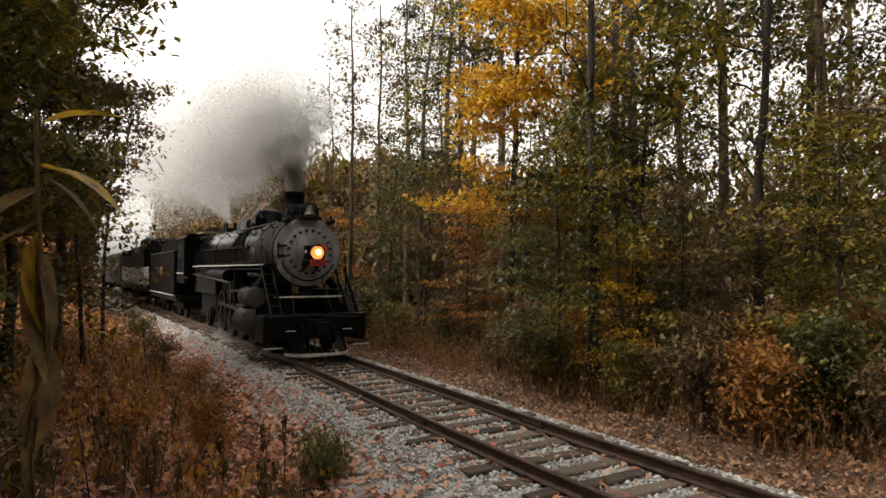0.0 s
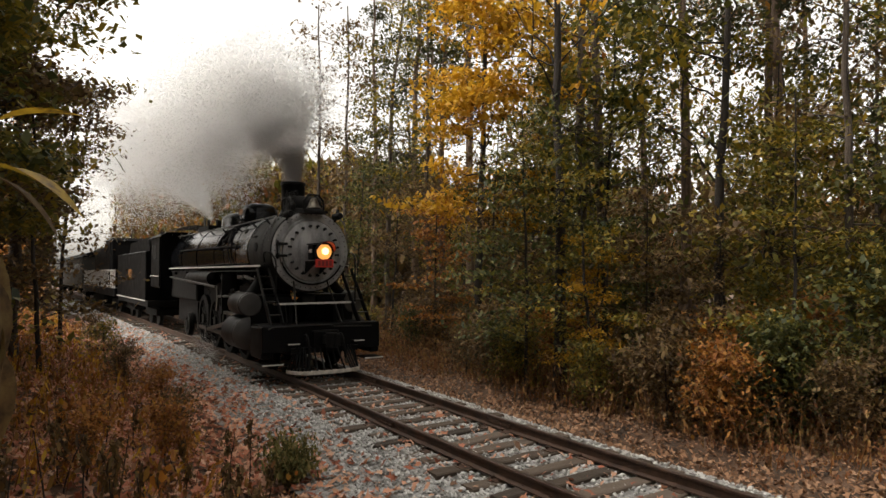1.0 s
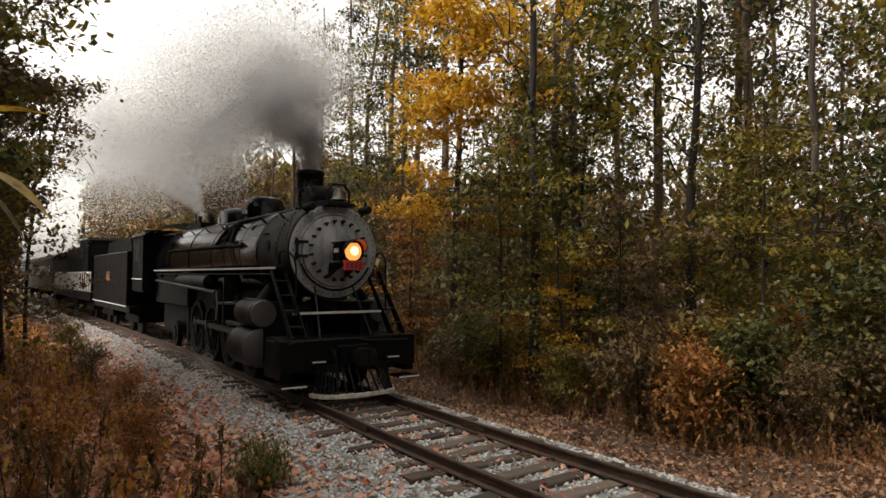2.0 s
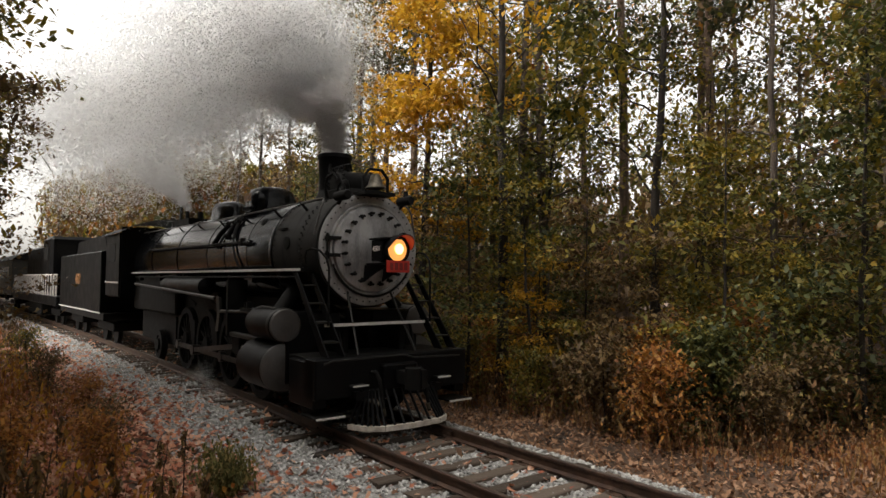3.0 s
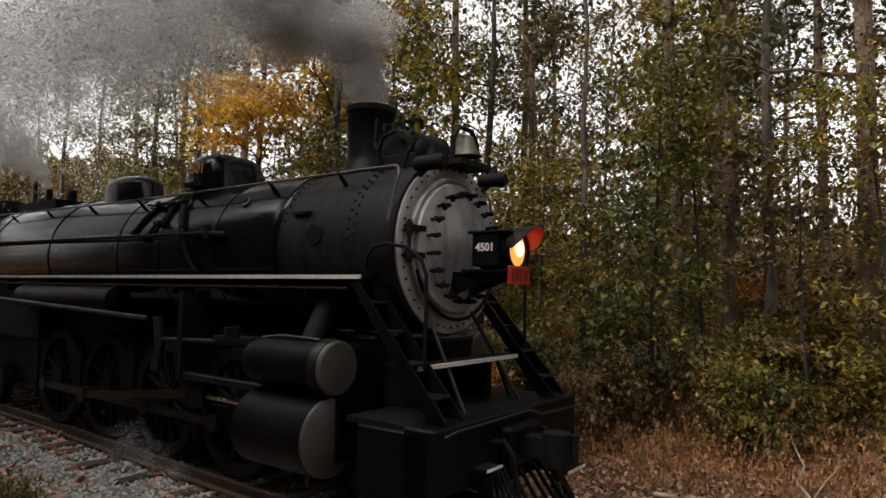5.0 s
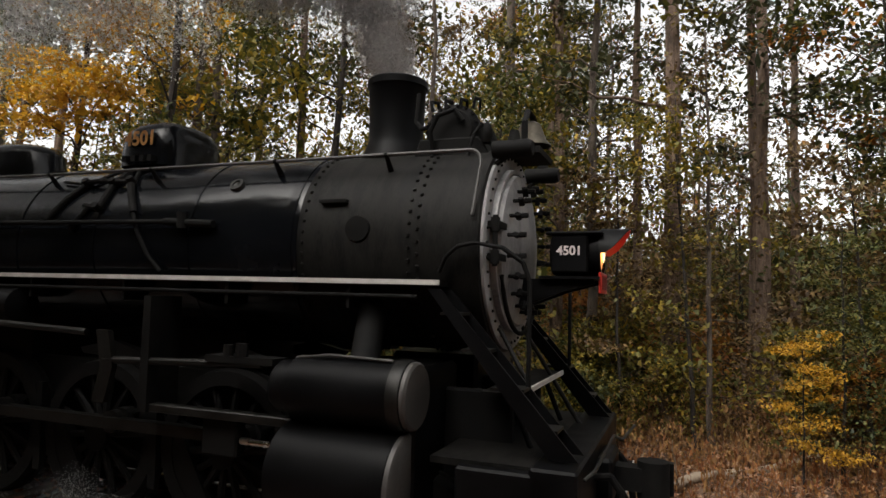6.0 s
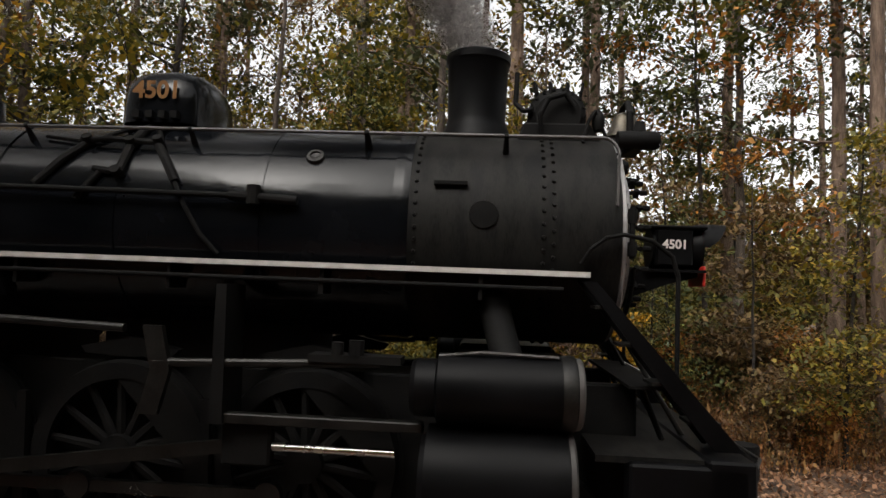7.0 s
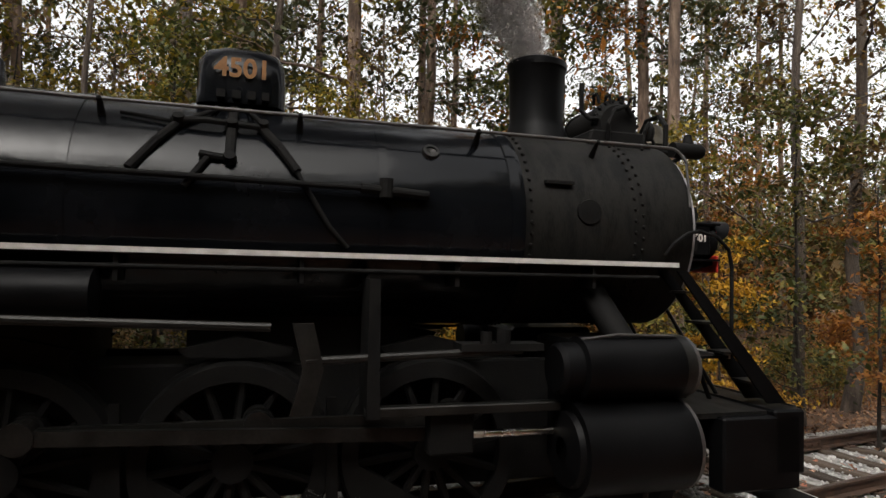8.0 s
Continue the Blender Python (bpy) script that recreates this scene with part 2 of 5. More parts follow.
def tube(pts, radii, seg=6):
    """Vertices and quads of a tapered tube through pts."""
    pts, radii = np.asarray(pts, float), np.asarray(radii, float)
    d = np.gradient(pts, axis=0)
    d /= np.linalg.norm(d, axis=1)[:, None] + 1e-9
    ref = np.where(np.abs(d[:, 2:3]) > 0.9, [[1.0, 0, 0]], [[0, 0, 1.0]])
    u = np.cross(d, ref)
    u /= np.linalg.norm(u, axis=1)[:, None] + 1e-9
    w = np.cross(d, u)
    a = np.linspace(0, 2 * np.pi, seg, endpoint=False)
    V = pts[:, None] + radii[:, None, None] * (np.cos(a)[None, :, None] * u[:, None] + np.sin(a)[None, :, None] * w[:, None])
    n = len(pts)
    i, j = np.meshgrid(np.arange(n - 1), np.arange(seg), indexing="ij")
    F = np.stack([i * seg + j, i * seg + (j + 1) % seg, (i + 1) * seg + (j + 1) % seg, (i + 1) * seg + j], -1).reshape(-1, 4)
    return V.reshape(-1, 3), F


def letters(text, size, material, m, parent, name):
    cu = bpy.data.curves.new(name, "FONT")
    cu.body, cu.size, cu.extrude, cu.align_x, cu.align_y, cu.offset = text, size, 0.003, "CENTER", "CENTER", size * 0.025
    tmp = new(name, cu)
    me = bpy.data.meshes.new_from_object(tmp.evaluated_get(bpy.context.evaluated_depsgraph_get()))
    bpy.data.objects.remove(tmp)
    me.materials.clear()
    me.materials.append(M[material])
    return part(name, me, material, parent, at=m)

# ---- the line of the track (centre line y over x; rail tops at z = 0) ----
SLOPE_X = [-120, -40, -28, -20, -15, -10, -4, 4, 10, 20, 60]
SLOPE_V = [0.075, 0.07, 0.06, 0.045, 0.04, 0.015, 0.065, 0.46, 0.32, 0.34, 0.40]
GX = np.linspace(-120, 60, 1801)
GS = np.interp(GX, SLOPE_X, SLOPE_V)
GY = np.concatenate([[0], np.cumsum((GS[1:] + GS[:-1]) / 2 * np.diff(GX))])
GY += 5.28 - np.interp(-8, GX, GY)
GL = np.concatenate([[0], np.cumsum(np.hypot(np.diff(GX), np.diff(GY)))])


def centre(x):
    return float(np.interp(x, GX, GY))


def on_track(x, lat=0.0, z=0.0):
    s = float(np.interp(x, GX, GS))
    n = 1 / math.hypot(1, s)
    return Vector((x - s * n * lat, centre(x) + n * lat, z))


def lateral(x, y):
    return (y - np.interp(x, GX, GY)) / np.sqrt(1 + np.interp(x, GX, GS) ** 2)


def smooth(a, b, v):
    t = np.clip((v - a) / (b - a), 0, 1)
    return t * t * (3 - 2 * t)


def ground_z(x, y):
    """Height of the ground: bed of the track, bank at the camera's side, slowly rising forest floor."""
    x, y = np.asarray(x, float), np.asarray(y, float)
    l = lateral(x, y)
    z = -0.285 - 0.13 * smooth(1.5, 2.3, l) - 0.22 * smooth(1.7, 3.2, -l)
    z = z + 0.75 * smooth(3.2, 5.6, -l) + 0.35 * smooth(6, 16, -l) + 0.25 * smooth(6, 20, l)
    rough = smooth(1.9, 3.5, np.abs(l))
    z = z + rough * (0.05 * np.sin(1.3 * x + 0.7 * y) + 0.04 * np.sin(2.9 * y - 1.1 * x) + 0.03 * np.sin(5.1 * x + 3.3 * y))
    return z


rng = np.random.default_rng(7)

# ---- ground ----
def build_ground():
    xs = np.concatenate([np.linspace(-900, -75, 14), np.arange(-70, -26, 1.0), np.arange(-26, 14, 0.2), np.arange(14, 50, 1.0), np.linspace(60, 900, 12)])
    ys = np.concatenate([np.linspace(-900, -40, 10), np.arange(-36, -4, 1.0), np.arange(-4, 16, 0.2), np.arange(16, 60, 1.5), np.linspace(70, 900, 12)])
    X, Y = np.meshgrid(xs, ys, indexing="ij")
    Z = ground_z(X, Y)
    v = np.stack([X, Y, Z], -1).reshape(-1, 3)
    n = len(ys)
    i, j = np.meshgrid(np.arange(len(xs) - 1), np.arange(n - 1), indexing="ij")
    a = (i * n + j).ravel()
    f = np.stack([a, a + n, a + n + 1, a + 1], 1)
    ob = new("ground", mesh_np("ground", v, f, "soil", True))
    tagged(ob, "forest floor of dark soil and rotten leaves", "ground", kind="structure")
    # gravel bed of the track, a low mound on the soil
    xs = np.arange(-70, 40, 0.25)
    ls = np.array([-2.75, -2.2, -1.6, -1.0, 0, 1.0, 1.5, 1.95])
    zs = np.array([-0.46, -0.34, -0.25, -0.232, -0.238, -0.232, -0.235, -0.40])
    v = np.array([[*on_track(x, l)[:2], z + 0.012] for x in xs for l, z in zip(ls, zs)])
    n = len(ls)
    i, j = np.meshgrid(np.arange(len(xs) - 1), np.arange(n - 1), indexing="ij")
    a = (i * n + j).ravel()
    bed = new("track_bed", mesh_np("track_bed", v, np.stack([a, a + n, a + n + 1, a + 1], 1), "gravelbed", True))
    tagged(bed, "grey crushed stone bed under the railway track", "track bed", kind="structure")


build_ground()


def rail(lat, label):
    prof = [(-0.07, -0.165), (0.07, -0.165), (0.07, -0.15), (0.012, -0.13), (0.01, -0.045), (0.036, -0.035), (0.036, -0.006), (0.026, 0), (-0.026, 0), (-0.036, -0.006), (-0.036, -0.035), (-0.01, -0.045), (-0.012, -0.13), (-0.07, -0.15)]
    xs = np.arange(-90, 45, 0.5)
    v = [on_track(x, lat + a, b) for x in xs for a, b in prof]
    n = len(prof)
    f = [(i * n + j, i * n + (j + 1) % n, (i + 1) * n + (j + 1) % n, (i + 1) * n + j) for i in range(len(xs) - 1) for j in range(n)]
    me = mesh_np("rail", np.array(v), np.array(f), "rail", True)
    me.materials.append(M["railhead"])
    idx = np.zeros(len(f), np.int32)
    idx[np.arange(len(f)) % n == 7] = 1
    me.polygons.foreach_set("material_index", idx)
    me.polygons.foreach_set("use_smooth", np.zeros(len(f), bool))
    ob = tagged(new("rail", me), label, "rail", "running rails", "structure")
    # joint bars and bolts at the rail joints
    for x in (-20.2, -9.4, 1.6) if lat < 0 else (-13.1, -8.35, 6.4):
        for side in (-1, 1):
            bm = bmesh.new()
            box(bm, -0.3, 0.3, side * 0.022 - 0.011, side * 0.022 + 0.011, -0.125, -0.05)
            bolts(bm, [(dx, side * 0.03, -0.088) for dx in (-0.23, -0.08, 0.08, 0.23)], (0, side, 0), 0.016, 0.03)
            th = math.degrees(math.atan(float(np.interp(x, GX, GS))))
            p = on_track(x, lat)
            part("joint_bar", bm, "rail", ob, "rusty bolted joint bar", at=pose(*p, 0, 0, th))
    return ob


rail(-0.755, "rusty brown steel rail with a worn top")
rail(0.755, "rusty brown steel rail with a worn top")


def build_ties():
    variants = []
    for k in range(5):
        r = np.random.default_rng(40 + k)
        bm = bmesh.new()
        n = 9
        rings = []
        for i in range(n):
            y = -1.28 + 2.56 * i / (n - 1) + r.normal(0, 0.012)
            w, h = 0.115 + r.normal(0, 0.008), 0.0 + r.normal(0, 0.007)
            ring = [bm.verts.new(c) for c in ((-w, y, -0.17), (-w, y, h - 0.015), (-w + 0.02, y, h), (w * r.uniform(-0.2, 0.3), y, h - 0.012 * r.random()), (w - 0.02, y, h), (w, y, h - 0.015), (w, y, -0.17))]
            rings.append(ring)
        for p, q in zip(rings, rings[1:]):
            for i in range(6):
                bm.faces.new((p[i], p[i + 1], q[i + 1], q[i]))
        bm.faces.new(rings[0])
        bm.faces.new(rings[-1])
        bmesh.ops.recalc_face_normals(bm, faces=bm.faces[:])
        variants.append(done(bm, "railway_tie", "tie"))
    pl = done(boxed(-0.09, 0.09, -0.14, 0.14, 0.0, 0.018), "tie_plate", "rail", bevel=0.004)
    bm = bmesh.new()
    rod(bm, (0, 0, 0), (0, 0, 0.05), 0.011, seg=6)
    box(bm, -0.018, 0.018, -0.014, 0.026, 0.04, 0.055)
    spike = done(bm, "spike", "rail")
    x, k = -64.0, 0
    r = np.random.default_rng(5)
    while x < 34:
        th = math.degrees(math.atan(float(np.interp(x, GX, GS)))) + r.normal(0, 1.6)
        p = on_track(x, r.normal(0, 0.05))
        ob = new("railway_tie", variants[k % 5])
        ob.matrix_basis = pose(p[0], p[1], -0.172 - abs(r.normal(0, 0.006)), r.normal(0, 0.6), r.normal(0, 0.8), th)
        tagged(ob, "weathered split wooden railway tie sunk in gravel", "railway tie", "ties under the rails")
        if -22 < x < 10:
            for lat in (-0.755, 0.755):
                part("tie_plate", pl, None, ob, at=pose(0, lat, -0.012))
                for dy in (-0.1, 0.1):
                    part("spike", spike, None, ob, at=pose(0.04 * (1 if dy > 0 else -1), lat + dy, -0.012, 0, 0, 0 if dy < 0 else 180))
        x += 0.53 + r.normal(0, 0.03)
        k += 1


build_ties()


# ---- loose stuff on the ground ----
def scatter(n, x0, x1, keep, seed):
    """Random ground points (x, lateral) kept with the chance keep(x, l)."""
    r = np.random.default_rng(seed)
    x = r.uniform(x0, x1, n)
    l = r.uniform(-9, 14, n)
    ok = r.random(n) < keep(x, l)
    x, l = x[ok], l[ok]
    s = np.interp(x, GX, GS)
    k = 1 / np.sqrt(1 + s * s)
    px, py = x - s * k * l, np.interp(x, GX, GY) + k * l
    return px, py, l, r


def bed_z(l):
    return np.interp(l, [-2.75, -2.2, -1.6, -1.0, 0, 1.0, 1.5, 1.95], [-0.46, -0.34, -0.25, -0.232, -0.238, -0.232, -0.235, -0.40]) + 0.012


def surface_z(px, py, l):
    z = ground_z(px, py)
    return np.where((l > -2.75) & (l < 1.95), np.maximum(z, bed_z(l)), z)


def pieces(px, py, pz, size, base, faces, r, flat=0.35, tilt=0.5):
    """Turned and scaled copies of a small base shape, joined."""
    n = len(px)
    a = r.uniform(0, 2 * np.pi, n)
    tx, ty = r.normal(0, tilt, n), r.normal(0, tilt, n)
    c, s = np.cos(a), np.sin(a)
    B = base[None] * size[:, None, None] * (1 + r.normal(0, 0.2, (n, len(base), 3)))
    X = B[..., 0] * c[:, None] - B[..., 1] * s[:, None]
    Y = B[..., 0] * s[:, None] + B[..., 1] * c[:, None]
    Z = B[..., 2] + X * tx[:, None] + Y * ty[:, None]
    V = np.stack([X + px[:, None], Y + py[:, None], Z + pz[:, None]], -1).reshape(-1, 3)
    F = (faces[None] + (np.arange(n) * len(base))[:, None, None]).reshape(-1, faces.shape[1])
    return V, F


OCT = np.array([(1, 0, 0), (-1, 0, 0), (0, 1, 0), (0, -1, 0), (0, 0, 0.8), (0, 0, -0.8)], float)
OCT_F = np.array([(0, 2, 4), (2, 1, 4), (1, 3, 4), (3, 0, 4), (2, 0, 5), (1, 2, 5), (3, 1, 5), (0, 3, 5)])
LEAF = np.array([(1, 0, 0.08), (0.1, 0.68, 0.22), (-1, 0, 0), (0.1, -0.68, 0.2)], float)
LEAF_F = np.array([(0, 1, 2), (0, 2, 3)])
OAK = np.array([(1.0, 0, 0.1), (0.55, 0.3, 0.2), (0.62, 0.62, 0.3), (0.15, 0.28, 0.12), (0.0, 0.7, 0.25), (-0.35, 0.22, 0.1), (-1.1, 0, 0), (-0.35, -0.22, 0.1), (0.0, -0.7, 0.2), (0.15, -0.28, 0.1), (0.62, -0.62, 0.25), (0.55, -0.3, 0.2)], float)
OAK_F = np.array([(0, 1, 11), (1, 2, 3), (1, 3, 11), (11, 3, 9), (11, 9, 10), (3, 4, 5), (3, 5, 9), (9, 5, 7), (9, 7, 8), (5, 6, 7)])


def build_ballast():
    def keep(x, l):
        near = np.clip(9 / (np.hypot(x + 4, l + 5) + 2), 0.12, 1)
        band = ((l > -2.7) & (l < -0.65)) * (1.0 - 0.75 * smooth(1.5, 2.7, -l)) + (np.abs(l) < 0.7) * 0.75 + ((l > 0.75) & (l < 1.75)) * 0.95
        return near * band
    px, py, l, r = scatter(300000, -36, 14, keep, 3)
    size = r.uniform(0.016, 0.04, len(px))
    z = bed_z(l) + size * 0.35
    v, f = pieces(px, py, z, size, OCT, OCT_F, r, tilt=0.4)
    tagged(new("ballast_stones", mesh_np("ballast_stones", v, f, "stone")), "loose grey crushed stones along the track", "ballast", kind="stuff")


build_ballast()


def build_litter():
    def near_side(x, l):
        d = np.clip(9 / (np.hypot(x + 7, l + 5.0) + 1), 0.08, 1)
        return d * (0.25 * smooth(1.4, 1.8, -l) + 0.75 * smooth(1.8, 2.8, -l) + ((l > -1.5) & (l < 0.72)) * 0.10)
    px, py, l, r = scatter(210000, -45, 12, near_side, 11)
    size = r.uniform(0.04, 0.085, len(px))
    v, f = pieces(px, py, surface_z(px, py, l) + 0.02 + r.random(len(px)) * 0.03, size, OAK, OAK_F, r, tilt=0.45)
    tagged(new("fallen_leaves", mesh_np("fallen_leaves", v, f, "litter")), "fallen reddish brown oak leaves covering the bank", "leaf litter", kind="stuff")

    def far_side(x, l):
        d = np.clip(12 / (np.hypot(x + 2, l + 5.5) + 1), 0.1, 1)
        return d * smooth(1.45, 2.3, l)
    px, py, l, r = scatter(300000, -40, 22, far_side, 12)
    size = r.uniform(0.022, 0.05, len(px))
    v, f = pieces(px, py, surface_z(px, py, l) + 0.015 + r.random(len(px)) * 0.04, size, LEAF, LEAF_F, r, tilt=0.5)
    tagged(new("forest_leaf_litter", mesh_np("forest_leaf_litter", v, f, "dryleaf")), "tan and brown fallen leaves on the forest edge", "leaf litter", kind="stuff")


build_litter()


# ---- the locomotive: its own space has x ahead, the headlight at x = 0, rail tops at z = 0 ----
SB_Z = 2.84


STATION = [-13.0, -9.8, -6.0, -4.82, -3.33, -2.66, -2.1, -1.15, -0.74, -0.5, 0.0, 0.6]
METRES = [-16.3, -13.7, -6.5, -5.13, -3.55, -2.71, -2.18, -1.19, -0.87, -0.55, 0.0, 0.64]


def along(x):
    """Lengthwise place on the engine, in metres from the headlight, of a station on its plan."""
    return float(np.interp(x, STATION, METRES))


def station(x):
    return float(np.interp(x, METRES, STATION))


def build_engine():
    eng = new("steam_locomotive")
    tagged(eng, "black steam locomotive with a grey smokebox front on the track", "steam locomotive")

    def P(name, bm, material, label="", smooth=False, bevel=0.0, parent=eng, at=None):
        if at is None:
            for v in bm.verts:
                v.co.x = along(v.co.x)
        return part(name, bm, material, parent, label, smooth, bevel, at)

    # smokebox and boiler
    P("smokebox", lathe(bmesh.new(), [(-0.78, 0.0), (-0.78, 0.95), (-0.80, 0.985), (-2.66, 0.985), (-2.66, 0.9)], "x", 64, (0, 0, SB_Z)), "smokebox", "dull graphite black smokebox", True)
    rivet_me = done(rod(bmesh.new(), (0, 0.983, 0), (0, 1.005, 0), 0.02, 0.013, seg=6), "rivet", "smokebox")
    for x, count in ((-1.42, 56), (-1.50, 56), (-2.58, 60)):
        for i in range(count):
            part("rivet", rivet_me, None, eng, at=pose(along(x), 0, SB_Z, 360 * (i + (0.5 if x == -1.50 else 0)) / count, 0, 0))
    P("boiler", lathe(bmesh.new(), [(-2.64, 0.99), (-2.68, 1.0), (-4.2, 1.0), (-5.9, 1.02), (-7.2, 1.09), (-9.9, 1.10), (-9.9, 0.5)], "x", 72, (0, 0, SB_Z)), "jacket", "glossy black boiler jacket", True)
    for x, r in ((-2.72, 1.004), (-3.75, 1.004), (-4.95, 1.012), (-5.95, 1.026), (-7.15, 1.094), (-8.5, 1.104)):
        P("boiler_band", lathe(bmesh.new(), [(x - 0.035, r - 0.01), (x - 0.035, r + 0.006), (x + 0.035, r + 0.006), (x + 0.035, r - 0.01)], "x", 72, (0, 0, SB_Z)), "jacket", smooth=True)
    P("boiler_support", boxed(-5.2, -3.4, -0.45, 0.45, 1.4, 2.0), "dark")
    # centre block and ash pan, added to stop daylight passing under the engine
    P("frame_light_block", boxed(-10.4, -2.3, -0.48, 0.48, 0.5, 1.5), "dark")
    P("ash_pan", boxed(-8.8, -5.9, -0.75, 0.75, 1.2, 2.0), "dark")
    P("firebox", boxed(-9.9, -7.3, -1.0, 1.0, 1.35, 2.6), "dark", "", bevel=0.05)
    for side in (-1, 1):
        P("hand_hole_cover", lathe(bmesh.new(), [(side * 0.975, 0.12), (side * 1.0, 0.115), (side * 1.005, 0.0)], "y", 20, (-1.98, 0, SB_Z + 0.12)), "dark")
        P("side_bracket", boxed(-2.42, -2.12, min(side * 0.9, side * 0.965), max(side * 0.9, side * 0.965), SB_Z + 0.37, SB_Z + 0.40), "dark")
    # smokebox front with its rim, door, clamps and bolts
    P("smokebox_front", lathe(bmesh.new(), [(-0.80, 0.95), (-0.745, 0.96), (-0.735, 0.94), (-0.74, 0.80), (-0.745, 0.79), (-0.745, 0.7)], "x", 64, (0, 0, SB_Z)), "front", "grey painted smokebox front ring", True)
    door = P("smokebox_door", lathe(bmesh.new(), [(-0.76, 0.74), (-0.70, 0.735), (-0.675, 0.715), (-0.655, 0.6), (-0.625, 0.42), (-0.60, 0.2), (-0.595, 0.0)], "x", 64, (0, 0, SB_Z)), "front", "grey domed smokebox door", True)
    P("door_rim", lathe(bmesh.new(), [(-0.74, 0.79), (-0.70, 0.785), (-0.695, 0.765), (-0.70, 0.745), (-0.74, 0.74)], "x", 64, (0, 0, SB_Z)), "front", smooth=True)
    for i in range(20):
        a = 2 * math.pi * (i + 0.5) / 20
        if abs(math.degrees(a) - 270) < 8:
            continue
        ca, sa = math.cos(a), math.sin(a)
        bm = bmesh.new()
        rod(bm, (-0.70, 0.60 * ca, SB_Z + 0.60 * sa), (-0.565, 0.60 * ca, SB_Z + 0.60 * sa), 0.018, seg=8)
        rod(bm, (-0.60, 0.55 * ca, SB_Z + 0.55 * sa), (-0.60, 0.63 * ca, SB_Z + 0.63 * sa), 0.022, seg=6)
        rod(bm, (-0.575, 0.60 * ca, SB_Z + 0.60 * sa), (-0.53, 0.60 * ca, SB_Z + 0.60 * sa), 0.027, 0.023, seg=6)
        P("door_clamp", bm, "dark", "black door clamp", parent=door)
    bolt_me = done(rod(bmesh.new(), (0, 0, 0), (0.022, 0, 0), 0.015, 0.011, seg=6), "bolt", "dark")
    for i in range(44):
        a = 2 * math.pi * i / 44
        part("bolt", bolt_me, None, eng, at=pose(along(-0.742), 0.89 * math.cos(a), SB_Z + 0.89 * math.sin(a)))
    bm = bmesh.new()
    for z in (SB_Z + 0.16, SB_Z - 0.12):
        box(bm, -0.74, -0.66, -0.86, -0.55, z - 0.03, z + 0.03)
        rod(bm, (-0.69, -0.84, z - 0.06), (-0.69, -0.84, z + 0.06), 0.03)
    rod(bm, (-0.69, -0.84, SB_Z - 0.2), (-0.69, -0.84, SB_Z + 0.24), 0.018)
    P("door_hinge", bm, "dark")
    v, f = tube([(along(-0.66), 0.80 * math.cos(a), SB_Z + 0.80 * math.sin(a)) for a in np.linspace(radians(200), radians(335), 16)], [0.022] * 16, 8)
    part("door_grab_rail", mesh_np("door_grab_rail", v, f, "dark", True), None, eng)
    # headlight, visor, number boards and bracket
    lamp = P("headlight", lathe(bmesh.new(), [(-0.42, 0.0), (-0.42, 0.19), (-0.40, 0.205), (-0.06, 0.205), (-0.03, 0.225), (0.0, 0.225), (0.0, 0.19), (-0.03, 0.185)], "x", 36, (0, 0, 2.805)), "black", "black cylindrical headlight", True)
    P("lens", lathe(bmesh.new(), [(-0.03, 0.187), (-0.015, 0.14), (-0.008, 0.0)], "x", 32, (0, 0, 2.805)), "lamp", "warm glowing headlight lens", True, parent=lamp)
    P("bulb", lathe(bmesh.new(), [(0.002, 0.085), (0.008, 0.06), (0.012, 0.0)], "x", 20, (0, 0.02, 2.815)), "bulb", "glowing bulb", True, parent=lamp)
    for vname, mt, ri, ro, vlabel in (("visor", "black", 0.229, 0.238, "black headlight visor"), ("visor_lining", "red", 0.221, 0.2275, "red lining of the visor")):
        bm = bmesh.new()
        edge_in, edge_out = [], []
        for i in range(14):
            b = math.pi * i / 13
            reach = 0.04 + 0.19 * max(0.0, math.sin(b)) ** 0.7
            for rr, store in ((ri, edge_in), (ro, edge_out)):
                store.append([bm.verts.new((x, rr * math.cos(b), 2.805 + rr * math.sin(b))) for x in (-0.01, reach)])
        for i in range(13):
            p, q, u, w = edge_in[i], edge_in[i + 1], edge_out[i], edge_out[i + 1]
            bm.faces.new((p[0], p[1], q[1], q[0]))
            bm.faces.new((u[0], w[0], w[1], u[1]))
            bm.faces.new((p[1], u[1], w[1], q[1]))
        bmesh.ops.recalc_face_normals(bm, faces=bm.faces[:])
        P(vname, bm, mt, vlabel, parent=lamp, smooth=True)
    P("number_box", boxed(-0.40, -0.1, -0.235, 0.235, 2.625, 2.965), "black", bevel=0.012, parent=lamp)
    P("roof_plate", boxed(-0.45, 0.02, -0.25, 0.25, 2.970, 3.000), "black", bevel=0.01, parent=lamp)
    letters("4501", 0.115, "whitetext", pose(along(-0.25), -0.239, 2.82, 90, 0, 0), lamp, "number")
    bm = bmesh.new()
    box(bm, -0.5, 0.0, -0.26, 0.26, 2.565, 2.590)
    plate(bm, [(-0.66, 2.565), (-0.05, 2.565), (-0.05, 2.525), (-0.30, 2.45), (-0.66, 2.28)], -0.2, -0.17)
    plate(bm, [(-0.66, 2.565), (-0.05, 2.565), (-0.05, 2.525), (-0.30, 2.45), (-0.66, 2.28)], 0.17, 0.2)
    P("lamp_bracket", bm, "black")
    np_ = P("number_plate", boxed(-0.012, 0.012, -0.22, 0.22, 2.44, 2.63), "red", "red number plate under the headlight", bevel=0.008)
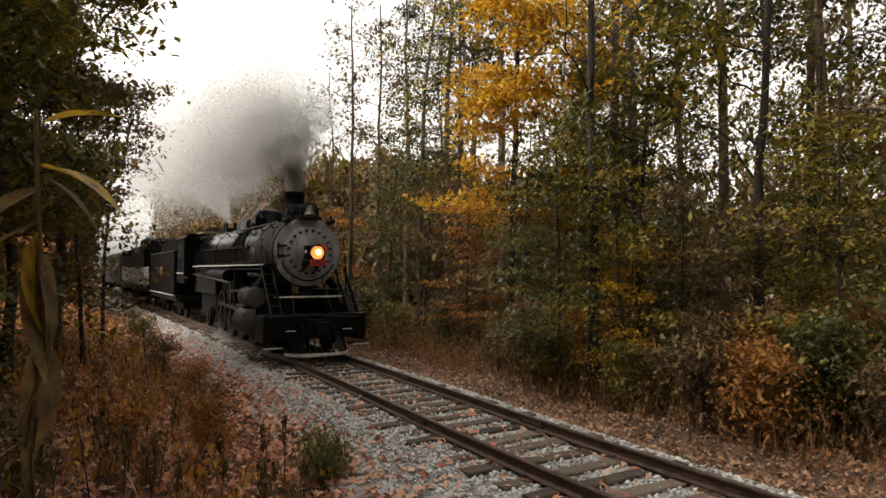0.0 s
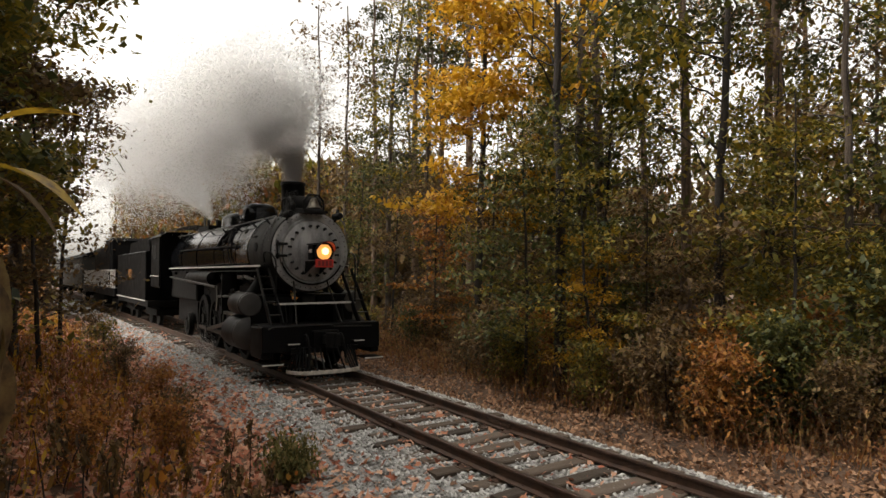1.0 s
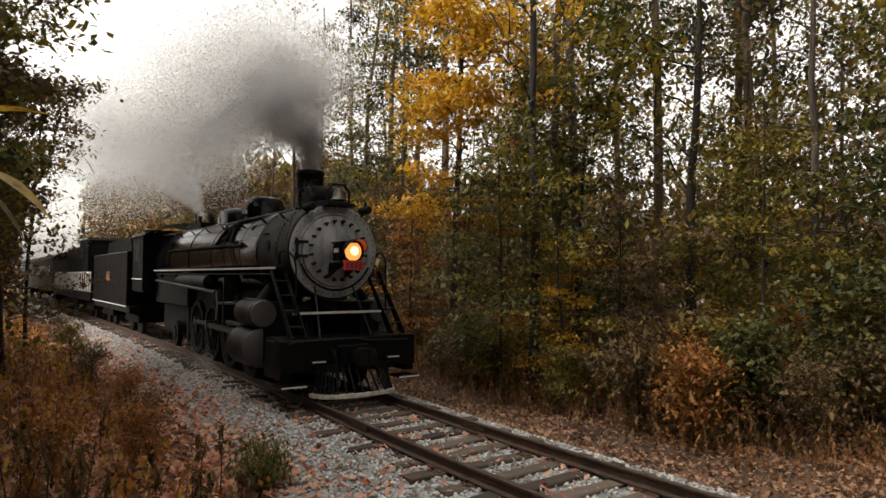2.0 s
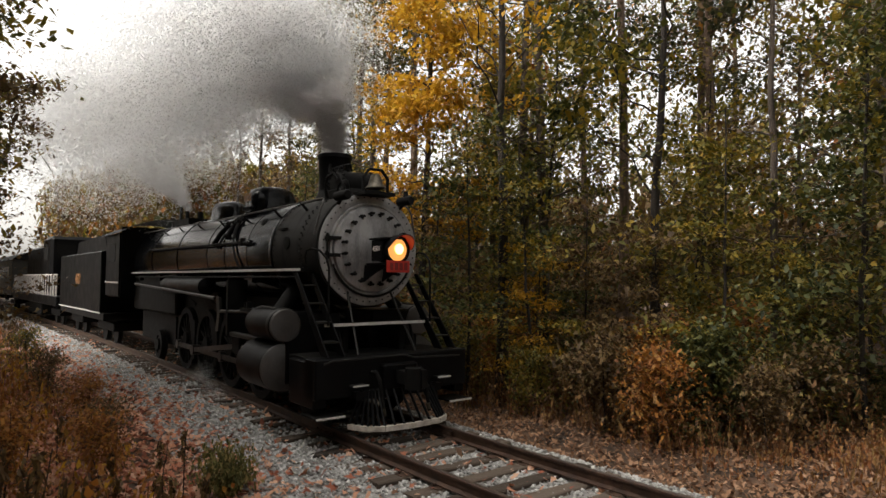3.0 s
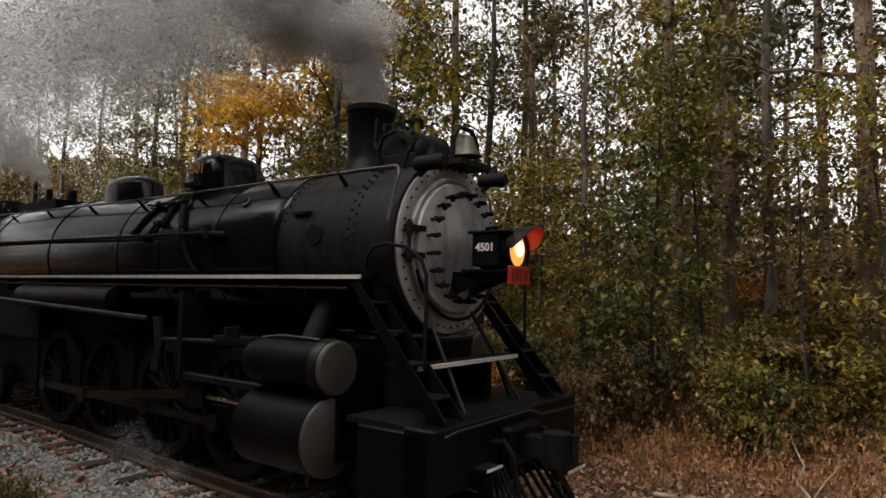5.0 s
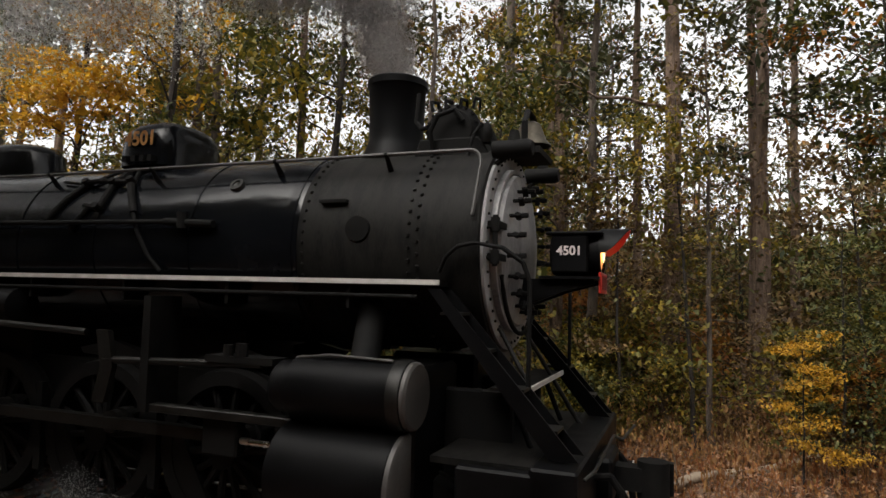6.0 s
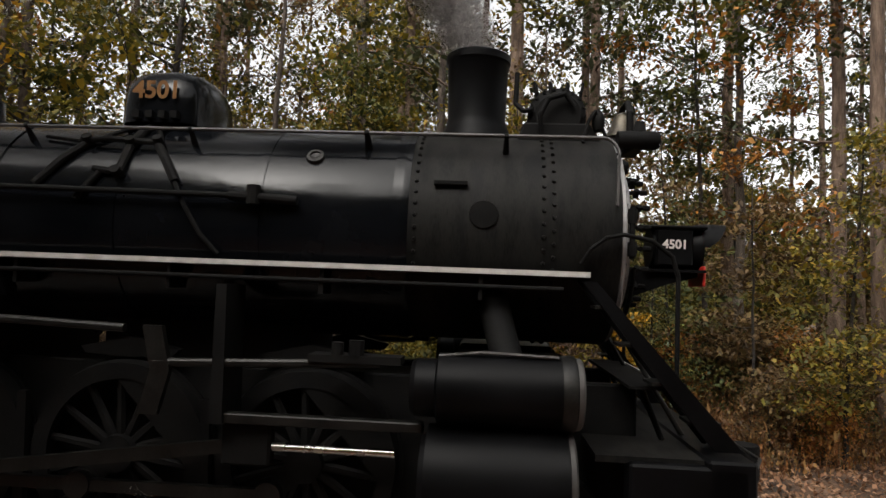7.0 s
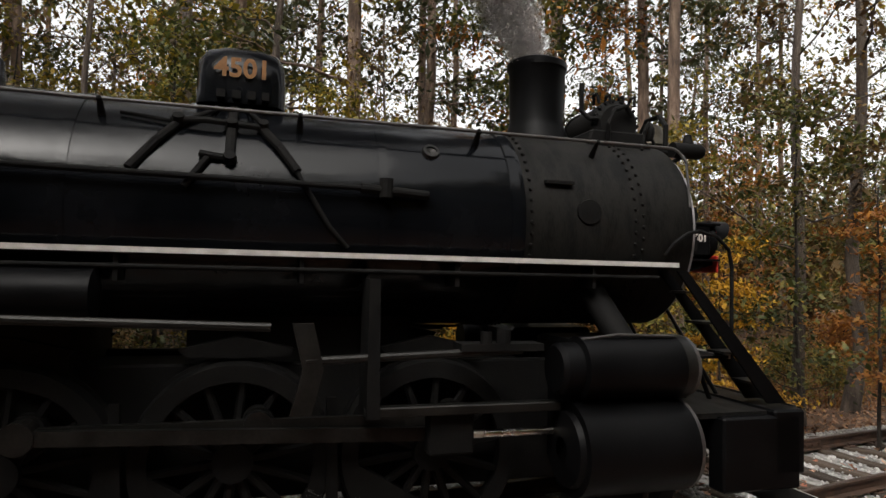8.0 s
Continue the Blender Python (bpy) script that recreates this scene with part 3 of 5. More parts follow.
    for i in range(4):
        P("figure_bar", boxed(0.013, 0.018, -0.16 + 0.09 * i, -0.10 + 0.09 * i, 2.475, 2.595), "redtext", parent=np_)
    # chimney
    P("chimney", lathe(bmesh.new(), [(3.80, 0.36), (3.93, 0.31), (4.0, 0.288), (4.55, 0.305), (4.575, 0.325), (4.64, 0.325), (4.655, 0.31), (4.655, 0.25), (4.2, 0.24)], "z", 40, (-2.1, 0, 0)), "black", "sooty black chimney", True)
    # feedwater heater behind the bell, on top of the smokebox
    bm = lathe(bmesh.new(), [(-0.40, 0.0), (-0.40, 0.2), (-0.37, 0.22), (-0.33, 0.27), (-0.29, 0.27), (-0.29, 0.25), (0.29, 0.25), (0.29, 0.27), (0.33, 0.27), (0.37, 0.22), (0.40, 0.2), (0.40, 0.0)], "y", 32, (-1.35, 0, 3.98))
    heater = P("feedwater_heater", bm, "dark", "dull black drum of the feedwater heater", smooth=True)
    for i in range(18):
        a = 2 * math.pi * i / 18
        P("bolt", bolts(bmesh.new(), [(-1.35 + 0.25 * math.cos(a), -0.33, 3.98 + 0.25 * math.sin(a))], (0, -1, 0), 0.022, 0.045), "dark", parent=heater)
    for dx in (-0.2, -0.07, 0.07, 0.2):
        P("lifting_lug", pipe(bmesh.new(), [(-1.35 + dx, -0.36, 4.19), (-1.35 + dx * 1.1, -0.35, 4.29), (-1.33 + dx * 1.1, -0.24, 4.31), (-1.33 + dx, -0.2, 4.21)], 0.017, 6), "dark", parent=heater)
    P("heater_saddle", plate(bmesh.new(), [(-1.75, 3.6), (-1.66, 3.9), (-1.05, 3.9), (-0.82, 3.62)], -0.42, 0.42), "dark", bevel=0.02)
    for pts, rr in (([(-1.72, -0.3, 4.40), (-1.73, -0.32, 4.1), (-1.66, -0.36, 4.02), (-1.58, -0.4, 4.02)], 0.024), ([(-1.5, -0.45, 3.74), (-1.52, -0.5, 3.95), (-1.45, -0.5, 4.1), (-1.3, -0.46, 4.16), (-1.22, -0.44, 4.05)], 0.024), ([(-1.14, -0.5, 3.7), (-1.08, -0.48, 3.9), (-1.0, -0.45, 4.0), (-0.92, -0.4, 3.9), (-0.86, -0.4, 3.78)], 0.02)):
        P("heater_pipe", pipe(bmesh.new(), pts, rr), "dark", parent=heater)
    P("check_valve", lathe(bmesh.new(), [(-0.09, 0.0), (-0.09, 0.05), (-0.03, 0.075), (0.03, 0.075), (0.09, 0.045), (0.12, 0.0)], "z", 14, (-0.95, -0.4, 3.92)), "dark", smooth=True)
    # bell on its yoke
    bell = P("bell", lathe(bmesh.new(), [(3.87, 0.165), (3.885, 0.16), (3.93, 0.12), (4.03, 0.092), (4.09, 0.075), (4.12, 0.035), (4.12, 0.0)], "z", 28, (-0.62, 0, 0)), "brass", "dull bronze bell", True)
    bm = bmesh.new()
    pipe(bm, [(-0.62, -0.24, 3.8), (-0.62, -0.24, 4.05), (-0.62, -0.12, 4.19), (-0.62, 0.12, 4.19), (-0.62, 0.24, 4.05), (-0.62, 0.24, 3.8)], 0.025)
    box(bm, -0.85, -0.5, -0.3, 0.3, 3.74, 3.8)
    P("bell_yoke", bm, "dark", parent=bell)
    # marker lamps
    for side in (-1, 1):
        bm = bmesh.new()
        lathe(bm, [(-0.16, 0.0), (-0.16, 0.08), (0.1, 0.085), (0.13, 0.065), (0.13, 0.0)], "x", 18, (-0.62, side * 0.62, 3.70))
        rod(bm, (-0.8, side * 0.6, 3.55), (-0.62, side * 0.62, 3.68), 0.025)
        rod(bm, (-0.62, side * 0.62, 3.76), (-0.62, side * 0.62, 3.87), 0.05, 0.03)
        P("marker_lamp", bm, "dark", "small black marker lamp", True)
    # handrails: on the boiler's side, with stanchions, ending in a bow on the smokebox
    for side in (-1, 1):
        a = radians(45.5)
        ry, rz = 1.16 * math.cos(a), SB_Z + 1.16 * math.sin(a)
        bm = bmesh.new()
        bow = [(-0.98 + 0.16 * math.sin(b), side * (ry + 0.08 * (1 - math.cos(b))), rz - 0.16 * (1 - math.cos(b))) for b in np.linspace(0, math.pi / 2, 6)]
        pipe(bm, [(-9.5, side * (ry + 0.06), rz + 0.08), (-5.9, side * ry, rz), *bow, (-0.86, side * 1.0, SB_Z + 0.22)], 0.017)
        # the rail's lit highlight is put into its colour, a lighter grey
        hr = P("handrail", bm, "cover", "handrail in a lighter grey that stands for its lit highlight")
        for x in [station(v) for v in (-1.88, -3.1, -4.7, -6.24, -7.8, -9.4, -11.0, -12.6)]:
            bm = bmesh.new()
            k = 1.0 if x < -2.7 else 0.98
            rod(bm, (x, side * k * math.cos(a), SB_Z + k * math.sin(a)), (x, side * ry, rz), 0.03, 0.018, seg=8)
            bmesh.ops.create_icosphere(bm, subdivisions=1, radius=0.028, matrix=Matrix.Translation((x, side * ry, rz)))
            P("stanchion", bm, "dark", parent=hr)
    # sand dome with the painted number, steam dome, turret, whistle
    bm = bmesh.new()
    rings = []
    for x, w, h in ((-5.22, 0.2, 0.3), (-5.20, 0.42, 0.46), (-5.14, 0.49, 0.54), (-5.0, 0.52, 0.58), (-4.74, 0.52, 0.58), (-4.6, 0.49, 0.54), (-4.54, 0.42, 0.46), (-4.52, 0.2, 0.3)):
        rings.append([bm.verts.new((x, w * math.copysign(abs(math.cos(b)) ** 0.55, math.cos(b)), 3.80 + h * max(0.0, math.sin(b)) ** 0.6)) for b in np.linspace(0, math.pi, 15)])
    for p, q in zip(rings, rings[1:]):
        for i in range(14):
            bm.faces.new((p[i], p[i + 1], q[i + 1], q[i]))
    bm.faces.new(rings[0])
    bm.faces.new(rings[-1])
    bmesh.ops.recalc_face_normals(bm, faces=bm.faces[:])
    dome = P("sand_dome", bm, "jacket", "glossy black sand dome with painted figures", True)
    letters("4501", 0.235, "gold", pose(along(-4.87), -0.537, 4.10, 90, 0, 0), dome, "number")
    letters("4501", 0.26, "gold", pose(along(-4.87), 0.537, 4.10, 90, 0, 180), dome, "number")
    for dx in (-0.16, -0.05, 0.06, 0.17):
        P("sand_valve", boxed(-4.86 + dx - 0.03, -4.86 + dx + 0.03, -0.58, -0.50, 3.83, 3.90), "dark", parent=dome)
    P("steam_dome", lathe(bmesh.new(), [(3.75, 0.44), (3.9, 0.40), (4.12, 0.39), (4.22, 0.34), (4.29, 0.2), (4.31, 0.0)], "z", 36, (-6.75, 0, 0)), "jacket", "glossy black rounded steam dome", True)
    bm = bmesh.new()
    rod(bm, (-8.05, 0, 3.9), (-8.05, 0, 4.25), 0.07)
    rod(bm, (-8.35, -0.2, 3.9), (-8.35, -0.2, 4.3), 0.05)
    rod(bm, (-8.35, 0.2, 3.9), (-8.35, 0.2, 4.28), 0.06)
    box(bm, -8.9, -8.0, -0.35, 0.35, 3.85, 4.05)
    P("turret", bm, "dark")
    P("whistle", rod(bmesh.new(), (-8.8, -0.15, 4.0), (-8.8, -0.15, 4.55), 0.045), "steel")
    # sand pipes and lubricator fittings on the boiler's side
    for side in (-1, 1):
        def hug(x, deg, out=0.0):
            return station(x), side * (1.045 + out) * math.cos(radians(deg)), SB_Z + (1.045 + out) * math.sin(radians(deg))

        for pts, rr in (([hug(-5.72, 42, 0.02), hug(-5.45, 42, 0.04), hug(-4.98, 41, 0.02)], 0.028), ([hug(-5.25, 72), hug(-5.25, 56), hug(-5.25, 40), hug(-5.25, 22)], 0.036),
                        ([hug(-5.66, 42), hug(-5.8, 30), hug(-5.98, 15)], 0.034), ([hug(-5.36, 70), hug(-5.42, 55), hug(-5.62, 43)], 0.022), ([hug(-5.14, 70), hug(-5.1, 55), hug(-4.98, 43)], 0.022),
                        ([hug(-5.48, 24), hug(-5.36, 23), hug(-5.2, 22)], 0.03), ([hug(-5.42, 22), hug(-5.5, 15), hug(-5.58, 8)], 0.026),
                        ([hug(-5.0, 41), hug(-4.86, 30), hug(-4.72, 18)], 0.038), ([hug(-4.74, 19), hug(-4.6, 6), hug(-4.45, -7), hug(-4.3, -16)], 0.02), ([hug(-6.1, 46), hug(-5.9, 44), hug(-5.7, 42)], 0.016)):
            P("sand_pipe", pipe(bmesh.new(), pts, rr, 8), "dark")
        for x, deg in ((-5.66, 42), (-5.25, 41), (-5.0, 42), (-5.25, 22)):
            P("pipe_fitting", rod(bmesh.new(), hug(x, deg, -0.02), hug(x, deg, 0.07), 0.05, 0.04, seg=8), "dark")
        bm = bmesh.new()
        rod(bm, (-3.9, side * 1.06, 3.05), (-8.5, side * 1.13, 3.12), 0.025)
        rod(bm, (-3.95, side * 1.06, 3.05), (-3.4, side * 1.04, 3.02), 0.04)
        rod(bm, (-3.75, side * 1.06, 2.98), (-3.75, side * 1.06, 3.14), 0.055)
        P("feed_pipe", bm, "dark")
        P("boiler_plug", lathe(bmesh.new(), [(0, 0.0), (0.015, 0.05), (0.03, 0.05), (0.03, 0.075), (0.0, 0.085)], "z", 14), "steel",
          at=Matrix.Translation((along(-3.33), side * 0.8, SB_Z + 0.60)) @ Vector((0, side * 0.82, 0.575)).to_track_quat("Z", "Y").to_matrix().to_4x4())
        bm = bmesh.new()
        pipe(bm, [(-1.2, side * 1.0, 2.58), (-1.13, side * 1.05, 2.7), (-0.98, side * 1.08, 2.79), (-0.8, side * 1.06, 2.82), (-0.6, side * 1.03, 2.78), (-0.47, side * 1.0, 2.66), (-0.42, side * 0.98, 2.5), (-0.42, side * 0.98, 1.6)], 0.018)
        P("grab_iron", bm, "dark")
        P("running_board", boxed(-9.8, -1.15, min(side * 0.8, side * 1.12), max(side * 0.8, side * 1.12), 2.455, 2.49), "dark")
        P("running_board_edge", boxed(-9.8, -1.15, min(side * 1.122, side * 1.14), max(side * 1.122, side * 1.14), 2.462, 2.505), "white", "white painted running board edge")
        P("air_pipe", rod(bmesh.new(), (-9.5, side * 1.11, 2.36), (-1.35, side * 1.11, 2.36), 0.02), "dark")
        for i in range(7):
            P("board_bracket", boxed(-2.0 - i * 1.2, -1.97 - i * 1.2, min(side * 0.75, side * 1.1), max(side * 0.75, side * 1.1), 2.25, 2.453), "dark")
        # ladder from running board down to the pilot deck
        lad = P("front_ladder", plate(bmesh.new(), [(-1.22, 2.43), (-1.10, 2.43), (-0.02, 1.17), (-0.22, 1.17)], side * 0.92 - 0.012, side * 0.92 + 0.012), "black")
        P("ladder_side", plate(bmesh.new(), [(-1.22, 2.43), (-1.10, 2.43), (-0.02, 1.17), (-0.22, 1.17)], side * 1.2 - 0.012, side * 1.2 + 0.012), "black", parent=lad)
        for k in range(4):
            f = (k + 0.7) / 4.4
            x, z = -1.16 + 1.05 * f, 2.43 - 1.26 * f
            P("ladder_step", boxed(x - 0.11, x + 0.11, min(side * 0.933, side * 1.187), max(side * 0.933, side * 1.187), z - 0.012, z + 0.012), "steel", parent=lad)
        # cylinders
        yc = side * 1.32
        vc = P("valve_chest", lathe(bmesh.new(), [(-2.50, 0.0), (-2.50, 0.19), (-2.46, 0.22), (-2.30, 0.22), (-2.28, 0.27), (-1.28, 0.28), (-1.26, 0.26)], "x", 36, (0, yc, 1.57)), "black", smooth=True)
        P("cylinder_cover", lathe(bmesh.new(), [(-1.28, 0.272), (-1.24, 0.268), (-1.225, 0.25), (-1.22, 0.0)], "x", 36, (0, yc, 1.57)), "cover", "grey round cylinder cover", True, parent=vc)
        P("jacket_band", lathe(bmesh.new(), [(-1.38, 0.284), (-1.31, 0.288), (-1.28, 0.28)], "x", 36, (0, yc, 1.57)), "steel", smooth=True, parent=vc)
        cy = P("cylinder", lathe(bmesh.new(), [(-2.35, 0.0), (-2.35, 0.40), (-1.33, 0.40), (-1.31, 0.38)], "x", 40, (0, yc, 0.89)), "black", smooth=True)
        P("cylinder_cover", lathe(bmesh.new(), [(-1.33, 0.395), (-1.29, 0.39), (-1.275, 0.37), (-1.27, 0.0)], "x", 40, (0, yc, 0.89)), "cover", "grey round cylinder cover", True, parent=cy)
        P("cylinder_cover", lathe(bmesh.new(), [(-2.35, 0.33), (-2.40, 0.31), (-2.42, 0.1)], "x", 32, (0, yc, 0.89)), "black", smooth=True, parent=cy)
        P("cylinder_saddle", boxed(-2.2, -1.25, min(side * 0.3, side * 1.32), max(side * 0.3, side * 1.32), 0.6, 1.78), "black", bevel=0.04)
        P("steam_pipe", rod(bmesh.new(), (-1.9, side * 0.75, 2.3), (-1.75, side * 1.22, 1.75), 0.13, 0.12), "dark", smooth=True)
        # slide bars, frames and brackets
        P("slide_bar", boxed(-3.9, -2.4, side * 1.22 - 0.06, side * 1.22 + 0.06, 1.2, 1.28), "steel", bevel=0.01)
        P("guide_bracket", plate(bmesh.new(), [(-3.9, 2.3), (-3.82, 2.3), (-3.8, 1.2), (-3.9, 1.2)], side * 0.9 - 0.02, side * 1.34 + 0.02), "dark")
        P("frame_plate", boxed(-10.5, -0.6, side * 0.55 - 0.06, side * 0.55 + 0.06, 0.42, 1.56), "dark", bevel=0.02)
        for x in (-3.5, -5.15, -6.8, -8.45):
            P("spring_pack", plate(bmesh.new(), [(station(x - 0.45), 1.70), (station(x), 1.80), (station(x + 0.45), 1.70), (station(x + 0.4), 1.64), (station(x), 1.62), (station(x - 0.4), 1.64)], side * 0.72 - 0.05, side * 0.72 + 0.05), "dark")
            P("brake_hanger", plate(bmesh.new(), [(station(x - 0.92), 1.3), (station(x - 0.84), 1.3), (station(x - 0.80), 0.35), (station(x - 0.90), 0.35)], side * 0.86 - 0.03, side * 0.86 + 0.03), "dark")
        P("drain_cock", rod(bmesh.new(), (-1.6, side * 1.32, 0.5), (-1.6, side * 1.32, 0.36), 0.025), "steel")
        # thin lighter grey pipe that draws the highlight along the chest's top
        P("chest_highlight_pipe", pipe(bmesh.new(), [(-2.28, side * 1.40, 1.82), (-1.95, side * 1.42, 1.86), (-1.4, side * 1.42, 1.845)], 0.014), "cover")
        P("valve_link", plate(bmesh.new(), [(-4.45, 1.95), (-4.3, 1.95), (-4.22, 1.6), (-4.3, 1.25), (-4.45, 1.25), (-4.37, 1.6)], side * 1.3 - 0.03, side * 1.3 + 0.03), "steel")
        P("radius_rod", rod(bmesh.new(), (-4.35, side * 1.3, 1.66), (-2.75, side * 1.24, 1.72), 0.035), "steel")
        P("reach_rod", rod(bmesh.new(), (-4.6, side * 1.3, 1.92), (-9.0, side * 1.3, 2.15), 0.035), "steel")
        P("air_tank", lathe(bmesh.new(), [(-7.6, 0.0), (-7.55, 0.2), (-5.7, 0.2), (-5.65, 0.0)], "x", 24, (0, side * 1.08, 2.14)), "black", smooth=True)
        bm = bmesh.new()
        rod(bm, (-2.9, side * 1.28, 1.78), (-2.9, side * 1.28, 1.9), 0.05)
        rod(bm, (-3.02, side * 1.28, 1.78), (-3.02, side * 1.28, 1.88), 0.04)
        box(bm, -3.2, -2.6, side * 1.2 - 0.12, side * 1.2 + 0.12, 1.72, 1.78)
        P("lubricator", bm, "dark")
    # pilot beam, deck, step plates, coupler, hoses and cowcatcher
    P("pilot_deck", boxed(-1.1, -0.12, -1.32, 1.32, 1.08, 1.13), "smokebox")
    P("pilot_beam", boxed(-0.32, 0.0, -1.42, 1.42, 0.55, 1.15), "black", bevel=0.02)
    for side in (-1, 1):
        P("beam_side", boxed(-0.8, -0.05, min(side * 1.2, side * 1.42), max(side * 1.2, side * 1.42), 0.42, 1.1), "black", bevel=0.02)
        P("corner_step", boxed(-0.35, 0.1, min(side * 0.98, side * 1.45), max(side * 0.98, side * 1.45), 0.30, 0.325), "dark")
        P("step_edge", boxed(0.1, 0.115, min(side * 0.98, side * 1.45), max(side * 0.98, side * 1.45), 0.298, 0.327), "white")
        P("foot_tread", boxed(0.06, 0.2, side * 0.78 - 0.13, side * 0.78 + 0.13, 0.74, 0.757), "dark")
        P("tread_edge", boxed(0.2, 0.212, side * 0.78 - 0.13, side * 0.78 + 0.13, 0.738, 0.76), "white")
        P("deck_brace", rod(bmesh.new(), (-0.75, side * 0.42, 2.12), (-0.25, side * 0.55, 1.13), 0.022), "steel")
        P("air_hose", pipe(bmesh.new(), [(0.0, side * 0.42 - 0.05, 0.9), (0.12, side * 0.42 - 0.05, 0.92), (0.2, side * 0.42 - 0.03, 0.8), (0.24, side * 0.42, 0.45), (0.25, side * 0.42 + 0.03, 0.26)], 0.03), "dark", smooth=True)
        P("hose_coupling", rod(bmesh.new(), (0.245, side * 0.42, 0.38), (0.25, side * 0.42 + 0.02, 0.28), 0.036), "brass")
    P("front_step", boxed(-0.72, -0.48, -1.02, 1.02, 1.585, 1.61), "dark")
    P("front_step_edge", boxed(-0.478, -0.462, -1.02, 1.02, 1.58, 1.625), "white", "white painted edge of the front step")
    for y in (-0.7, 0.7):
        P("step_support", rod(bmesh.new(), (-0.6, y, 1.58), (-0.45, y, 1.13), 0.022), "dark")
    P("cut_lever", pipe(bmesh.new(), [(0.03, -1.3, 1.08), (0.09, -1.2, 1.13), (0.09, 0.1, 1.14), (0.16, 0.2, 1.1), (0.2, 1.1, 1.08)], 0.014), "steel")
    bm = boxed(0.0, 0.38, -0.1, 0.1, 0.72, 0.92)
    lathe(bm, [(-0.16, 0.0), (-0.16, 0.13), (0.16, 0.13), (0.16, 0.0)], "z", 18, (0.42, 0.0, 0.82))
    box(bm, 0.38, 0.58, 0.04, 0.14, 0.68, 0.96)
    P("coupler", bm, "dark", "dark rusty knuckle coupler", True)
    P("coupler_pocket", boxed(-0.02, 0.12, -0.32, 0.32, 0.62, 1.02), "black", bevel=0.03)
    foot = [(0.0, -0.86), (0.3, -0.72), (0.42, -0.5), (0.46, 0.0), (0.42, 0.5), (0.3, 0.72), (0.0, 0.86)]
    cow = P("cowcatcher", boxed(-0.02, 0.1, -0.8, 0.8, 0.52, 0.64), "black", "black slatted cowcatcher with a worn cream foot")
    for (xa, ya), (xb, yb) in zip(foot, foot[1:]):
        d = Vector((xb - xa, yb - ya, 0)).normalized()
        nrm = Vector((d.y, -d.x, 0))
        bm = bmesh.new()
        vs = [bm.verts.new((x + nrm.x * o, y + nrm.y * o, z)) for z in (0.09, 0.165) for (x, y, o) in ((xa, ya, -0.04), (xb, yb, -0.04), (xb, yb, 0.03), (xa, ya, 0.03))]
        for q in ((0, 1, 2, 3), (7, 6, 5, 4), (0, 4, 5, 1), (1, 5, 6, 2), (2, 6, 7, 3), (3, 7, 4, 0)):
            bm.faces.new([vs[i] for i in q])
        bmesh.ops.recalc_face_normals(bm, faces=bm.faces[:])
        P("foot_rail", bm, "cream", parent=cow)
    for i in range(19):
        u = -1 + 2 * i / 18
        k = (u + 1) / 2 * 6
        j = min(5, int(k))
        x = foot[j][0] + (foot[j + 1][0] - foot[j][0]) * (k - j)
        y = foot[j][1] + (foot[j + 1][1] - foot[j][1]) * (k - j)
        P("slat", rod(bmesh.new(), (x - 0.01, y * 0.985, 0.15), (0.07, y * 0.80, 0.66), 0.021, seg=7), "black", parent=cow)
    # cab
    P("cab_wall", boxed(-12.3, -9.75, -1.5, -1.44, 1.75, 3.75), "black", bevel=0.008)
    P("cab_wall", boxed(-12.3, -9.75, 1.44, 1.5, 1.75, 3.75), "black", bevel=0.008)
    P("cab_front", boxed(-9.80, -9.752, -1.43, 1.43, 1.75, 3.95), "black")
    P("cab_floor", boxed(-12.3, -9.81, -1.43, 1.43, 1.70, 1.78), "dark")
    P("cab_sill_edge", boxed(-12.3, -9.75, -1.525, -1.503, 2.16, 2.20), "white")
    P("cab_window", boxed(-11.6, -10.4, -1.512, -1.503, 2.85, 3.45), "dark", bevel=0.01)
    bm = bmesh.new()
    top = [(y, 3.72 + 0.5 * max(0.0, math.cos(y / 1.62 * math.pi / 2)) ** 0.8) for y in np.linspace(-1.62, 1.62, 13)]
    va = [bm.verts.new((-9.45, y, z)) for y, z in top]
    vb = [bm.verts.new((-12.9, y, z)) for y, z in top]
    for i in range(12):
        bm.faces.new((va[i], va[i + 1], vb[i + 1], vb[i]))
    bmesh.ops.solidify(bm, geom=bm.faces[:], thickness=0.05)
    P("cab_roof", bm, "black", smooth=True)
    return eng


ENGINE = build_engine()
DRIVERS = [-3.5, -5.15, -6.8, -8.45]
CRANK = 0.36


def tyre_mesh(r):
    return done(lathe(bmesh.new(), [(-0.07, r - 0.16), (-0.07, r - 0.02), (0.0, r), (0.06, r), (0.06, r + 0.03), (0.085, r + 0.03), (0.085, r - 0.14), (-0.07, r - 0.16)], "y", 44), "tyre", "dark", True)


def hub_mesh(r, counter):
    bm = lathe(bmesh.new(), [(-0.1, 0.0), (-0.1, 0.16), (0.08, 0.17), (0.08, 0.0)], "y", 20)
    if counter:
        lathe(bm, [(-0.08, 0.0), (-0.08, 0.13), (0.05, 0.13), (0.05, 0.0)], "y", 16, (CRANK, 0, 0))
        box(bm, 0.0, CRANK, -0.07, 0.04, -0.09, 0.09)
        rod(bm, (CRANK, -0.2, 0), (CRANK, 0.05, 0), 0.07, seg=14)
    else:
        lathe(bm, [(-0.02, 0.1), (-0.03, r - 0.12), (0.03, r - 0.12), (0.03, 0.1)], "y", 32)
    return done(bm, "wheel", "dark", True)


